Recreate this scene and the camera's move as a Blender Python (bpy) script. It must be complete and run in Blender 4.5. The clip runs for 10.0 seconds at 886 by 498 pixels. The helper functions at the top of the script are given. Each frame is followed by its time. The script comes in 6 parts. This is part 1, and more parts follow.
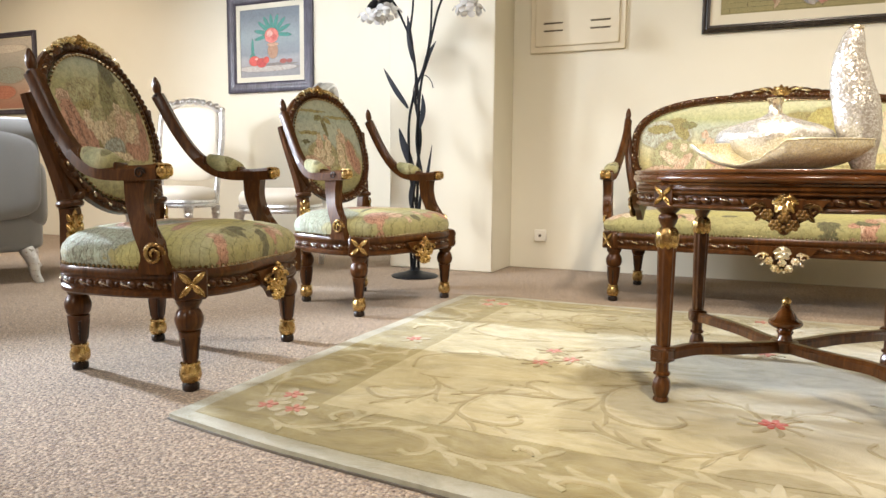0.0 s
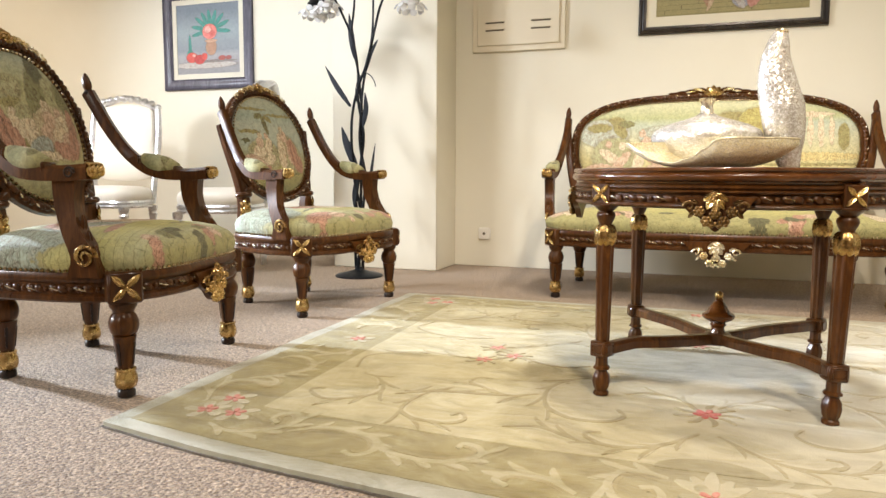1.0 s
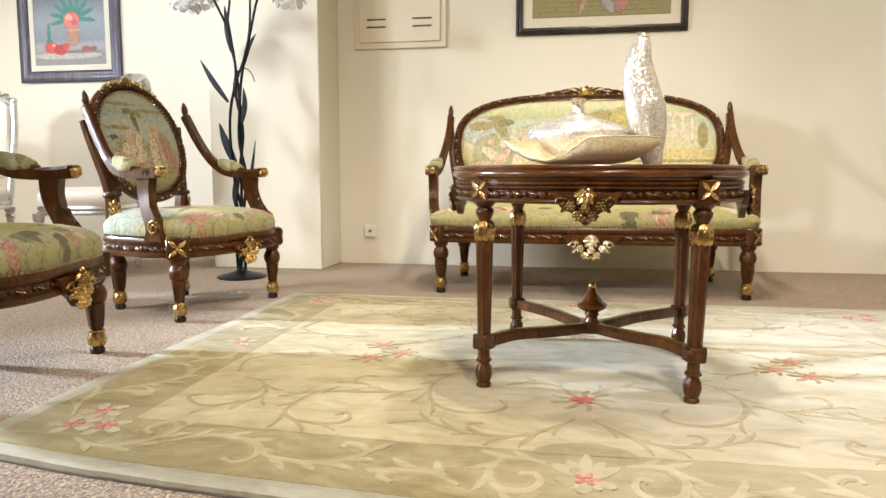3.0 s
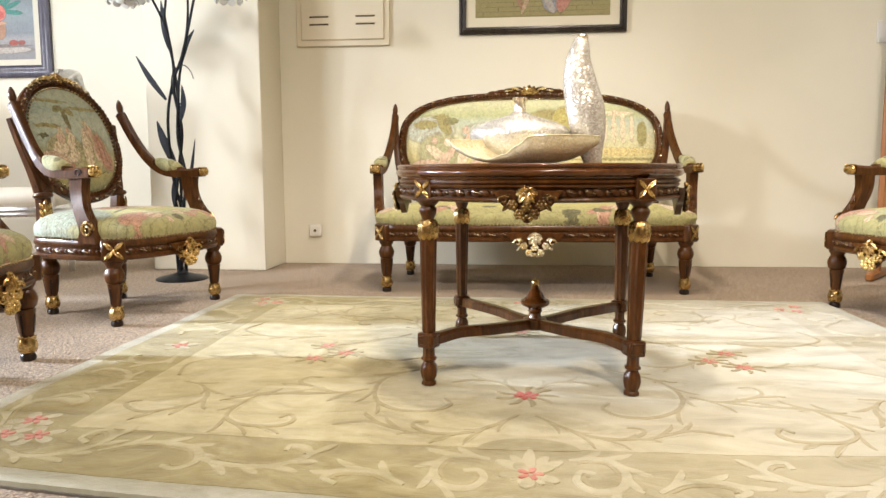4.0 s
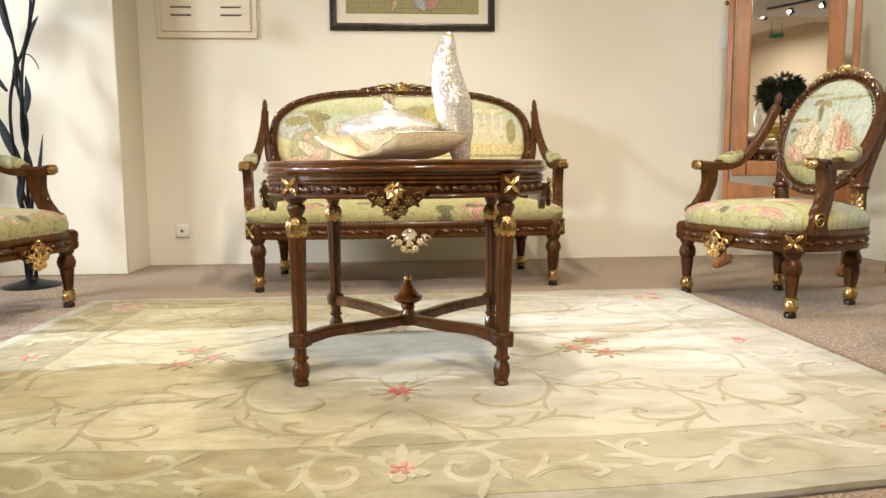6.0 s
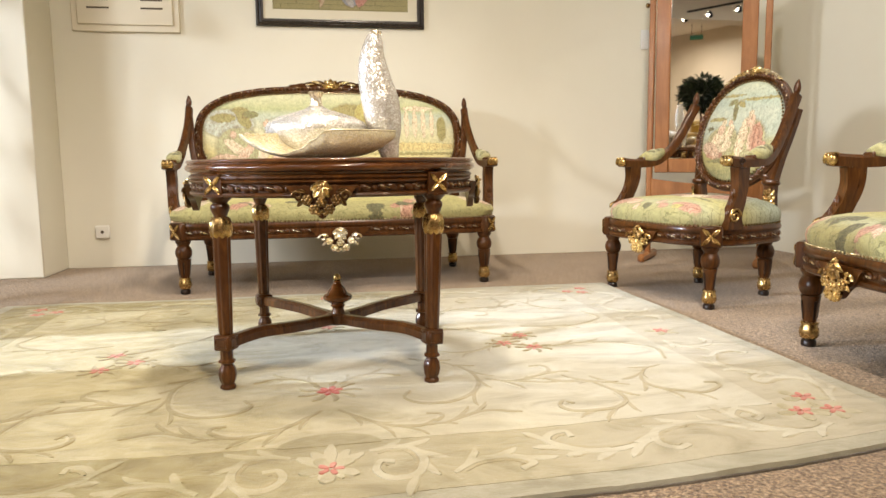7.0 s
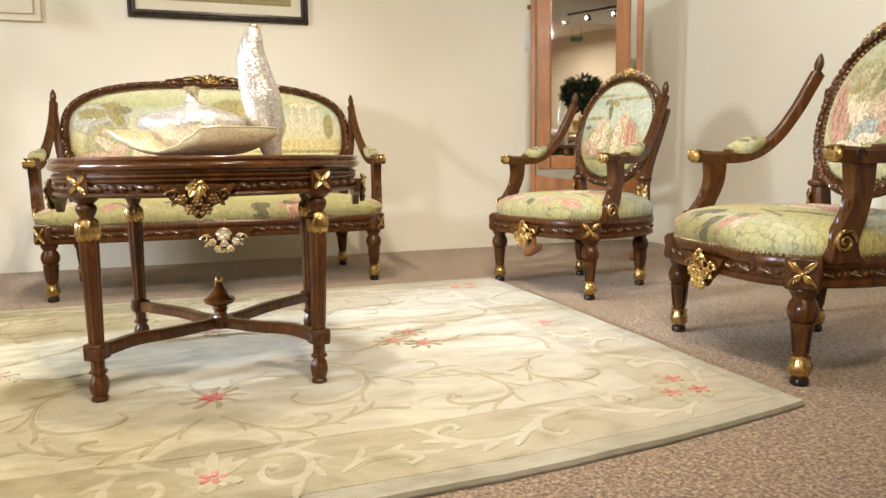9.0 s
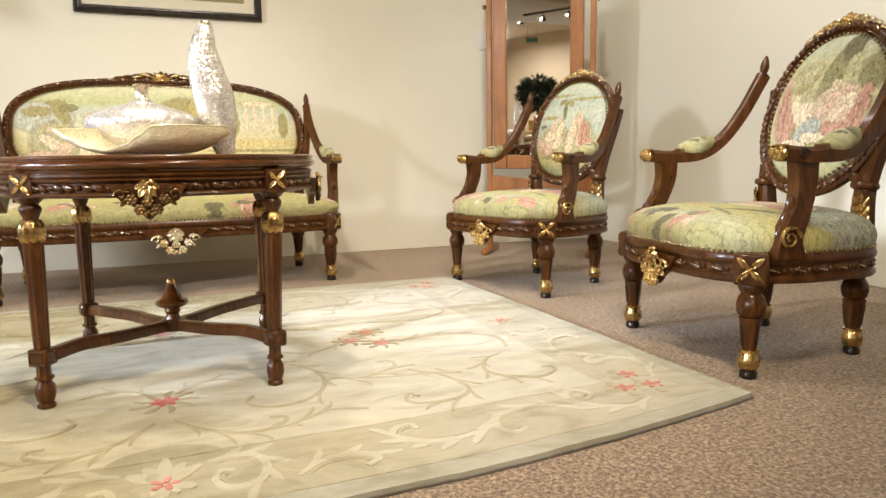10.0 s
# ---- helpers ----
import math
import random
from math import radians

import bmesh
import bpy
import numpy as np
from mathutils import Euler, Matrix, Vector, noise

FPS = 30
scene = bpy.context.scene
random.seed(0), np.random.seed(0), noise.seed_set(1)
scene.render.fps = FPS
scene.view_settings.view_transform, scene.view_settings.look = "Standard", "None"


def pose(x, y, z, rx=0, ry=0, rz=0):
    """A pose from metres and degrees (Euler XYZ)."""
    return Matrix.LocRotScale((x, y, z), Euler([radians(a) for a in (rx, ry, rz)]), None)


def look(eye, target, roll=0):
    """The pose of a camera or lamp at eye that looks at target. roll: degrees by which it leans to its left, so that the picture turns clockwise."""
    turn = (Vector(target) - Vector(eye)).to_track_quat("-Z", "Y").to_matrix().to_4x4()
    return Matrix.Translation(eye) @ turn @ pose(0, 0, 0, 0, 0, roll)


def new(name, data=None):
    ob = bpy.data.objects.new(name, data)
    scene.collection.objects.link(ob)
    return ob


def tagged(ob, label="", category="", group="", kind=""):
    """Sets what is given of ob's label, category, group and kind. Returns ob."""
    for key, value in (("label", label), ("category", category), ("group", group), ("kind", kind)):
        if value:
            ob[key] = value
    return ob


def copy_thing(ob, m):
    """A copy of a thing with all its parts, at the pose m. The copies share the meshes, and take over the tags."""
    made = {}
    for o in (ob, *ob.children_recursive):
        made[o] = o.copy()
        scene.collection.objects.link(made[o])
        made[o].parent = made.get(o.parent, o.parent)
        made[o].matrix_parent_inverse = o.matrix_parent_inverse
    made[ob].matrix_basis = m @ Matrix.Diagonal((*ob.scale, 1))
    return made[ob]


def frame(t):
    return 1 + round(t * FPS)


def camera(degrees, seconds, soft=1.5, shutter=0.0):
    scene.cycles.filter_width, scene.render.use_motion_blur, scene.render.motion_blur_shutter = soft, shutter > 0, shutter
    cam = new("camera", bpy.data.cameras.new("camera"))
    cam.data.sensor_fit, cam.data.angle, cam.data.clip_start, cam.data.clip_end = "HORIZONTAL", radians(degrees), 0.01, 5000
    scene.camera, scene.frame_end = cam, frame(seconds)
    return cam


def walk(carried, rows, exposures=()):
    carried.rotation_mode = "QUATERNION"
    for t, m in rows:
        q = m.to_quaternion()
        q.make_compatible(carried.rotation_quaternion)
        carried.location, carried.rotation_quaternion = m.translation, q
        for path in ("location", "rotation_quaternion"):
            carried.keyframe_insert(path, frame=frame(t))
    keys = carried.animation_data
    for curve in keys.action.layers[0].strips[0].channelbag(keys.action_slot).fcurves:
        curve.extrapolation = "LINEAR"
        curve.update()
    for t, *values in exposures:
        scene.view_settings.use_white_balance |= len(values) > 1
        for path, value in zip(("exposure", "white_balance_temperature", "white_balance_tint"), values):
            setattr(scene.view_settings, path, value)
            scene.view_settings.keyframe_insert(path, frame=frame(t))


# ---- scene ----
cam = camera(64.5, 10.0, soft=1.5)
PATH = [
    (0, (0.076, -2.584, 0.603), (-0.709, -0.755, 0.402), 0.5),
    (0.5, (0.078, -2.583, 0.603), (-0.65, -0.731, 0.401), 0.5),
    (1, (0.086, -2.581, 0.604), (-0.556, -0.698, 0.4), 0.3),
    (1.5, (0.09, -2.581, 0.606), (-0.472, -0.673, 0.398), 0.3),
    (2, (0.095, -2.58, 0.606), (-0.4, -0.654, 0.397), 0.2),
    (2.5, (0.101, -2.582, 0.606), (-0.316, -0.637, 0.396), 0.1),
    (4, (0.117, -2.582, 0.608), (-0.073, -0.603, 0.391), -0.2),
    (4.5, (0.124, -2.583, 0.606), (0.008, -0.598, 0.388), -0.2),
    (5, (0.132, -2.581, 0.605), (0.107, -0.593, 0.385), -0.3),
    (5.5, (0.138, -2.581, 0.606), (0.196, -0.594, 0.382), -0.4),
    (7, (0.161, -2.588, 0.608), (0.493, -0.63, 0.372), -0.6),
    (7.5, (0.17, -2.589, 0.608), (0.584, -0.647, 0.369), -0.7),
    (8, (0.175, -2.589, 0.608), (0.684, -0.67, 0.366), -0.7),
    (8.5, (0.18, -2.59, 0.606), (0.748, -0.688, 0.363), -0.7),
    (9, (0.182, -2.593, 0.607), (0.806, -0.709, 0.361), -0.8),
    (9.5, (0.183, -2.592, 0.606), (0.871, -0.73, 0.358), -0.8),
    (10, (0.184, -2.593, 0.606), (0.921, -0.75, 0.357), -0.8),
]
walk(cam, [(t, look(eye, target, roll)) for t, eye, target, roll in PATH])

# ---- light ----
world = bpy.data.worlds.new("world")
scene.world = world
world.use_nodes = True
world.node_tree.nodes["Background"].inputs[0].default_value = (1.0, 0.93, 0.82, 1)
world.node_tree.nodes["Background"].inputs[1].default_value = 0.02
scene.view_settings.exposure = 0.0


def lamp(name, kind, eye, target, watts, colour, size=0.3, size_y=None, spot=None, blend=0.5):
    data = bpy.data.lights.new(name, kind)
    data.energy, data.color = watts, colour
    if kind == "AREA":
        data.size = size
        if size_y:
            data.shape, data.size_y = "RECTANGLE", size_y
    else:
        data.shadow_soft_size = size
    if kind == "SPOT":
        data.spot_size, data.spot_blend = radians(spot), blend
    ob = new(name, data)
    ob.matrix_world = look(eye, target)
    return ob


WARM, NEUTRAL, COOL = (1.0, 0.85, 0.68), (1.0, 0.93, 0.85), (0.83, 0.95, 1.14)
# daylight of the shop front, far off on the left-hand side
lamp("shop_window_light", "SPOT", (-5.8, -0.36, 1.75), (-1.5, -0.47, 0.0), 2300, COOL, 0.14, None, 33, 0.35)
lamp("shop_window_light", "SPOT", (-7.8, -4.1, 2.45), (0.6, 1.2, 0.6), 1500, (0.88, 0.95, 1.06), 0.40, None, 66, 0.4)
# ceiling spots of the showroom; right-wall and far-left ones added to brighten the walls
SPOTS = ((0.6, -2.5, 0.5, 0.2, 270, WARM, 84), (-1.3, -2.4, -1.2, 1.0, 45, (0.88, 0.95, 1.06), 100), (2.0, -2.6, 1.4, -0.4, 55, WARM, 80), (1.1, -0.9, 3.9, 1.0, 165, (0.98, 0.96, 0.94), 88), (0.3, 0.45, 0.3, 0.75, 140, NEUTRAL, 105), (0.25, -0.45, 0.25, -0.35, 100, NEUTRAL, 120), (-3.2, -0.4, -3.0, 1.6, 330, (0.90, 0.95, 1.04), 110), (-5.7, -0.2, -5.8, 2.3, 260, WARM, 100))
for x, y, tx, ty, w, tint, cone in SPOTS:
    lamp("ceiling_spot", "SPOT", (x, y, 2.72), (tx, ty, 0.4), w, tint, 0.06 if x > -2 else 0.25, None, cone, 0.8)
# area lamps added as fill for the room and the mirrored shop end
for x, y, w in ((0.6, -0.8, 6), (1.8, 0.2, 5), (-1.4, -5.2, 70), (-6.4, -5.4, 120)):
    lamp("fill_light", "AREA", (x, y, 2.74), (x, y + 0.25, 0), w, NEUTRAL, 0.22)

# ---- materials ----
MATS = {}


class Nodes:
    def __init__(self, name, rough=0.5, metal=0.0):
        self.mat = bpy.data.materials.new(name)
        self.mat.use_nodes = True
        self.tree = self.mat.node_tree
        self.bsdf = self.tree.nodes["Principled BSDF"]
        self.bsdf.inputs["Roughness"].default_value = rough
        self.bsdf.inputs["Metallic"].default_value = metal
        MATS[name] = self.mat

    def add(self, kind, **inputs):
        node = self.tree.nodes.new(kind)
        for key, value in inputs.items():
            self.put(node, key.replace("_", " "), value)
        return node

    def put(self, node, key, value):
        sock = node.inputs[int(key)] if key.isdigit() else node.inputs[key]
        if isinstance(value, bpy.types.NodeSocket):
            self.tree.links.new(value, sock)
        else:
            sock.default_value = value

    def coords(self, which="Object", scale=(1, 1, 1), spin=(0, 0, 0)):
        tc = self.add("ShaderNodeTexCoord")
        mp = self.add("ShaderNodeMapping", Vector=tc.outputs[which], Scale=scale, Rotation=spin)
        return mp.outputs[0]

    def noise(self, vec, scale, detail=4.0, rough=0.55, distort=0.0):
        n = self.add("ShaderNodeTexNoise", Vector=vec, Scale=scale, Detail=detail, Roughness=rough, Distortion=distort)
        return n.outputs[0]

    def ramp(self, fac, stops):
        r = self.add("ShaderNodeValToRGB", Fac=fac)
        el = r.color_ramp.elements
        el[0].position, el[0].color = stops[0][0], (*stops[0][1], 1)
        el[1].position, el[1].color = stops[-1][0], (*stops[-1][1], 1)
        for p, c in stops[1:-1]:
            e = el.new(p)
            e.color = (*c, 1)
        return r.outputs[0]

    def mix(self, fac, a, b, mode="MIX"):
        m = self.tree.nodes.new("ShaderNodeMix")
        m.data_type, m.blend_type = "RGBA", mode
        for sock, value in ((m.inputs[0], fac), (m.inputs[6], a), (m.inputs[7], b)):
            if isinstance(value, bpy.types.NodeSocket):
                self.tree.links.new(value, sock)
            else:
                sock.default_value = (*value, 1) if isinstance(value, tuple) else value
        return m.outputs[2]

    def math(self, op, a, b=0.0, clamp=False):
        m = self.tree.nodes.new("ShaderNodeMath")
        m.operation, m.use_clamp = op, clamp
        for sock, value in ((m.inputs[0], a), (m.inputs[1], b)):
            if isinstance(value, bpy.types.NodeSocket):
                self.tree.links.new(value, sock)
            else:
                sock.default_value = value
        return m.outputs[0]

    def bump(self, height, strength, distance=0.002):
        b = self.add("ShaderNodeBump", Height=height, Strength=strength, Distance=distance)
        self.put(self.bsdf, "Normal", b.outputs[0])

    def colour(self, sock):
        self.put(self.bsdf, "Base Color", sock)
        return self


def wood(name, dark, mid, light, rough=0.28, coat=0.5, stretch=(18, 18, 1.6)):
    n = Nodes(name, rough)
    v = n.coords("Object", stretch)
    g = n.noise(v, 3.0, 6, 0.6, 1.2)
    big = n.noise(n.coords("Object", (1, 1, 1)), 7.0, 3)
    c = n.ramp(g, [(0.34, dark), (0.5, mid), (0.66, light)])
    n.colour(n.mix(n.ramp(big, [(0.42, (0.0, 0.0, 0.0)), (0.66, (0.45, 0.45, 0.45))]), c, tuple(0.7 * v for v in dark)))
    n.put(n.bsdf, "Roughness", n.math("ADD", n.math("MULTIPLY", g, 0.18), rough - 0.08))
    n.put(n.bsdf, "Coat Weight", coat)
    n.put(n.bsdf, "Specular IOR Level", 0.24)
    n.put(n.bsdf, "Coat Roughness", 0.16)
    n.bump(n.math("ADD", g, n.math("MULTIPLY", n.noise(n.coords(), 90, 3), 0.6)), 0.10, 0.001)
    return n.mat


def metal(name, base, tint, rough, scale=60, bump=0.25):
    n = Nodes(name, rough, 1.0)
    v = n.coords()
    a = n.noise(v, scale, 4)
    b = n.noise(v, scale * 0.2, 3)
    n.colour(n.mix(n.ramp(b, [(0.35, (0, 0, 0)), (0.65, (1, 1, 1))]), base, tint))
    n.put(n.bsdf, "Roughness", n.math("ADD", n.math("MULTIPLY", a, 0.25), rough - 0.1))
    n.bump(a, bump, 0.002)
    return n.mat


walnut = wood("walnut", (0.040, 0.0128, 0.0022), (0.068, 0.0225, 0.0038), (0.112, 0.0400, 0.0075), 0.30, 0.20, (16, 16, 3.0))
polished = wood("polished_walnut", (0.058, 0.0165, 0.0026), (0.088, 0.0270, 0.0042), (0.13, 0.0430, 0.0075), 0.22, 0.6, (3.0, 16, 16))
walnut_dark = wood("dark_walnut", (0.010, 0.005, 0.003), (0.018, 0.009, 0.005), (0.032, 0.015, 0.008), 0.3, 0.2)
cherry = wood("cherry_wood", (0.29, 0.118, 0.036), (0.34, 0.140, 0.045), (0.39, 0.165, 0.056), 0.35, 0.3, (9, 9, 0.9))
frame_black = wood("dark_frame", (0.012, 0.009, 0.008), (0.03, 0.022, 0.018), (0.06, 0.045, 0.035), 0.3, 0.4)
frame_plum = wood("plum_frame", (0.045, 0.040, 0.058), (0.075, 0.068, 0.092), (0.11, 0.10, 0.125), 0.35, 0.1)
gold = metal("gilding", (0.74, 0.53, 0.22), (0.24, 0.13, 0.045), 0.24)
old_gold = metal("worn_gilding", (0.30, 0.19, 0.075), (0.10, 0.05, 0.02), 0.34)
pale_gold = metal("pale_gilding", (0.82, 0.66, 0.34), (0.85, 0.80, 0.70), 0.24)
brass = metal("nail_brass", (0.66, 0.55, 0.36), (0.34, 0.25, 0.13), 0.22)
silver = metal("silvered_wood", (0.80, 0.80, 0.80), (0.62, 0.62, 0.64), 0.28, 90, 0.4)
black_iron = metal("black_iron", (0.022, 0.024, 0.028), (0.035, 0.036, 0.04), 0.45, 80, 0.2)


def make_wall(name, base, other):
    n = Nodes(name, 0.62)
    v = n.coords()
    a = n.noise(v, 1.3, 4)
    b = n.noise(v, 55, 5)
    n.colour(n.mix(n.ramp(a, [(0.3, (0, 0, 0)), (0.75, (1, 1, 1))]), base, other))
    n.bump(n.math("ADD", n.math("MULTIPLY", n.noise(v, 6, 3), 1.5), b), 0.12, 0.002)
    return n.mat


wall_paint = make_wall("cream_wall_paint", (0.765, 0.725, 0.60), (0.725, 0.68, 0.55))
box_paint = make_wall("cream_metal_paint", (0.76, 0.69, 0.54), (0.72, 0.65, 0.50))
# ceiling toned below white: its dimness and weaker bounce put into the paint
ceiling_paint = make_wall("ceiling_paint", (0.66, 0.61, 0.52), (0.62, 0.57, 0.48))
shop_paint = make_wall("tan_wall_paint", (0.56, 0.47, 0.34), (0.50, 0.42, 0.30))
plastic_white = make_wall("white_plastic", (0.80, 0.77, 0.70), (0.77, 0.74, 0.67))


def make_carpet():
    n = Nodes("loop_carpet", 0.95)
    v = n.coords()
    fine = n.noise(v, 105, 3, 0.75)
    mid = n.noise(v, 30, 4, 0.6)
    big = n.noise(v, 1.1, 3)
    c = n.ramp(fine, [(0.34, (0.075, 0.049, 0.031)), (0.49, (0.290, 0.214, 0.142)), (0.63, (0.60, 0.475, 0.335))])
    c = n.mix(n.math("MULTIPLY", mid, 0.30), c, (0.29, 0.21, 0.155))
    n.put(n.bsdf, "Sheen Weight", 0.15)
    vor = n.add("ShaderNodeTexVoronoi", Vector=v, Scale=130.0)
    sep = n.add("ShaderNodeSeparateColor", Color=vor.outputs[1])
    nub = n.ramp(sep.outputs[0], [(0.0, (0.52, 0.46, 0.41)), (0.4, (0.90, 0.86, 0.79)), (1.0, (1.26, 1.19, 1.08))])
    c2 = n.mix(0.85, n.mix(n.math("MULTIPLY", big, 0.3), c, (0.32, 0.235, 0.175)), nub, "MULTIPLY")
    n.colour(c2)
    n.bump(n.math("ADD", n.math("MULTIPLY", vor.outputs[0], -0.8), fine), 0.9, 0.006)
    return n.mat


carpet = make_carpet()


def pile(name, a, b, c, sheen_tone=None, reach=(0.30, 0.78)):
    """Cut wool pile: brushed this way and that in patches; a pale sheen is painted in towards +x."""
    n = Nodes(name, 0.85)
    v = n.coords()
    sweep_ = n.noise(v, 5.2, 6, 0.70, 1.0)
    brushed = n.noise(n.coords("Object", (1.0, 2.3, 1.0), (0, 0, 0.25)), 3.4, 6, 0.62, 1.6)
    fine = n.noise(v, 240, 3, 0.6)
    streak = n.noise(n.coords("Object", (30, 5, 1), (0, 0, 0.3)), 2, 4)
    col = n.ramp(sweep_, [(0.38, a), (0.51, b), (0.63, c)])
    col = n.mix(n.math("MULTIPLY", streak, 0.34), col, a)
    if sheen_tone:
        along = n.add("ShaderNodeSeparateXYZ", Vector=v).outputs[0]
        toward_sheen = n.math("ADD", along, n.math("MULTIPLY", n.math("SUBTRACT", n.noise(v, 2.0, 4), 0.5), 1.6))
        col = n.mix(n.ramp(n.math("ADD", n.math("MULTIPLY", toward_sheen, 0.4), 0.5), [(reach[0], (0.0, 0.0, 0.0)), (reach[1], (0.8, 0.8, 0.8))]), col, sheen_tone)
    col = n.mix(1.0, col, n.ramp(brushed, [(0.36, (0.74, 0.72, 0.66)), (0.46, (0.92, 0.91, 0.88)), (0.54, (1.02, 1.02, 1.02)), (0.66, (1.10, 1.11, 1.13))]), "MULTIPLY")
    n.colour(n.mix(n.math("MULTIPLY", fine, 0.25), col, a))
    n.put(n.bsdf, "Sheen Weight", 0.35)
    n.put(n.bsdf, "Sheen Roughness", 0.35)
    n.bump(n.math("ADD", n.math("ADD", fine, n.math("MULTIPLY", sweep_, 2.0)), n.math("MULTIPLY", brushed, 3.0)), 0.5, 0.005)
    return n.mat


# the fourth tone paints the sheen of the right-hand pile into the colour
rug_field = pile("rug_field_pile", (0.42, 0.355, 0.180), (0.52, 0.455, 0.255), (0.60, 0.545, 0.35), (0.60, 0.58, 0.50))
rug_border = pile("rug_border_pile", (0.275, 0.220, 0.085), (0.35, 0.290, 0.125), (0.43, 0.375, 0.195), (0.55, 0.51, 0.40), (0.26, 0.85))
rug_edge = pile("rug_edge_pile", (0.36, 0.335, 0.235), (0.43, 0.40, 0.295), (0.49, 0.465, 0.36))
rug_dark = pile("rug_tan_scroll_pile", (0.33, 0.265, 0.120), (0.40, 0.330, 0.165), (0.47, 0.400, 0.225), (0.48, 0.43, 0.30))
rug_highlight = pile("rug_highlight_ridge_pile", (0.47, 0.41, 0.235), (0.55, 0.495, 0.315), (0.62, 0.575, 0.41), (0.63, 0.605, 0.52))
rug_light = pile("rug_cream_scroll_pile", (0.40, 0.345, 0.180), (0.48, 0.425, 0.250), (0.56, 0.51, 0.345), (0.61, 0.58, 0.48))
rug_pink = pile("rug_rose_pile", (0.50, 0.16, 0.12), (0.62, 0.27, 0.21), (0.68, 0.44, 0.36))
rug_red = pile("rug_red_pile", (0.42, 0.07, 0.05), (0.55, 0.14, 0.10), (0.64, 0.27, 0.20))
rug_back = pile("rug_binding", (0.10, 0.08, 0.055), (0.14, 0.11, 0.08), (0.18, 0.15, 0.11))


def tapestry(name, axes, base, shapes, weave=330, line=0.8, bricks=0.0, wob=(0.075, 0.075), mottle=0.34):
    """Woven picture: soft ground colours, then patches (u, v, half-width, half-height, turn, colour) with ragged outlines."""
    n = Nodes(name, 0.85)
    tc = n.add("ShaderNodeTexCoord")
    sep = n.add("ShaderNodeSeparateXYZ", Vector=tc.outputs["Generated"])
    u, w = sep.outputs[axes[0]], sep.outputs[axes[1]]
    obj = n.coords()
    obj2 = n.coords("Object", (1, 1, 1), (0.7, 0.4, 1.1))
    wob1 = n.math("SUBTRACT", n.noise(obj, 58, 5, 0.65), 0.5)
    wob2 = n.math("SUBTRACT", n.noise(obj2, 61, 5, 0.65), 0.5)
    uu = n.math("ADD", u, n.math("MULTIPLY", wob1, wob[0]))
    ww = n.math("ADD", w, n.math("MULTIPLY", wob2, wob[1]))
    c = n.ramp(ww, base)
    # foliage mottling of the ground
    c = n.mix(mottle, c, n.ramp(n.noise(obj2, 46, 6, 0.7, 1.0), [(0.40, (0.40, 0.44, 0.32)), (0.48, (0.95, 0.95, 0.88)), (0.58, (1.35, 1.28, 1.1))]), "MULTIPLY")
    # drawn strokes of the woven picture: thin brown lines between light bands
    folds = n.noise(n.coords("Object", (2.4, 1.9, 0.8), (0.25, 0.45, 0.3)), 22, 3, 0.5, 1.2)
    stroke, bright = (0.36, 0.27, 0.20), (1.20, 1.17, 1.10)
    stops = [(0.28, (0.88, 0.82, 0.74))]
    for k, mid in enumerate((0.43, 0.55)):
        stops += [(mid - 0.040, bright if k else (1.06, 1.02, 0.96)), (mid - 0.011, stroke), (mid + 0.006, stroke), (mid + 0.030, (0.94, 0.88, 0.80))]
    drape = n.ramp(folds, stops + [(0.70, bright)])
    tint = n.ramp(n.noise(obj2, 62, 4, 0.6), [(0.36, (0.80, 0.66, 0.56)), (0.50, (1.0, 0.98, 0.95)), (0.62, (1.12, 1.16, 1.12))])
    c = n.mix(line * (0.26 if bricks else 0.34), c, drape, "MULTIPLY")
    for cu, cw, hu, hw, turn, colour in shapes:
        su, sw = n.math("SUBTRACT", uu, cu), n.math("SUBTRACT", ww, cw)
        co, si = math.cos(radians(turn)), math.sin(radians(turn))
        ru = n.math("ADD", n.math("MULTIPLY", su, co / hu), n.math("MULTIPLY", sw, si / hu))
        rw = n.math("ADD", n.math("MULTIPLY", sw, co / hw), n.math("MULTIPLY", su, -si / hw))
        d = n.math("MULTIPLY", n.math("ADD", n.math("MULTIPLY", ru, ru), n.math("MULTIPLY", rw, rw)), 0.5)
        shade = n.mix(line, n.mix(0.7, colour, tint, "MULTIPLY"), drape, "MULTIPLY")
        c = n.mix(n.ramp(d, [(0.45, (1, 1, 1)), (0.50, (0, 0, 0))]), n.mix(n.ramp(d, [(0.53, (0.34, 0.34, 0.34)), (0.62, (0, 0, 0))]), c, (0.15, 0.10, 0.055)), shade)
    if bricks:
        bu, bw = n.math("ADD", u, n.math("MULTIPLY", wob1, 0.035)), n.math("ADD", w, n.math("MULTIPLY", wob2, 0.035))
        bv = n.add("ShaderNodeCombineXYZ", X=n.math("ADD", bu, n.math("MULTIPLY", bw, 0.5)), Y=n.math("SUBTRACT", bw, n.math("MULTIPLY", bu, 0.3)))
        bt = n.add("ShaderNodeTexBrick", Vector=bv.outputs[0], Scale=bricks * 0.62, Color1=(1, 1, 1, 1), Color2=(0.88, 0.88, 0.86, 1), Mortar=(0.30, 0.30, 0.17, 1))
        bt.inputs["Mortar Size"].default_value = 0.011
        c = n.mix(0.62, c, bt.outputs[0], "MULTIPLY")
    fleck = n.noise(obj, 170, 3, 0.7)
    c = n.mix(0.13, c, n.ramp(fleck, [(0.36, (0.50, 0.46, 0.40)), (0.5, (0.97, 0.97, 0.94)), (0.64, (1.3, 1.27, 1.18))]), "MULTIPLY")
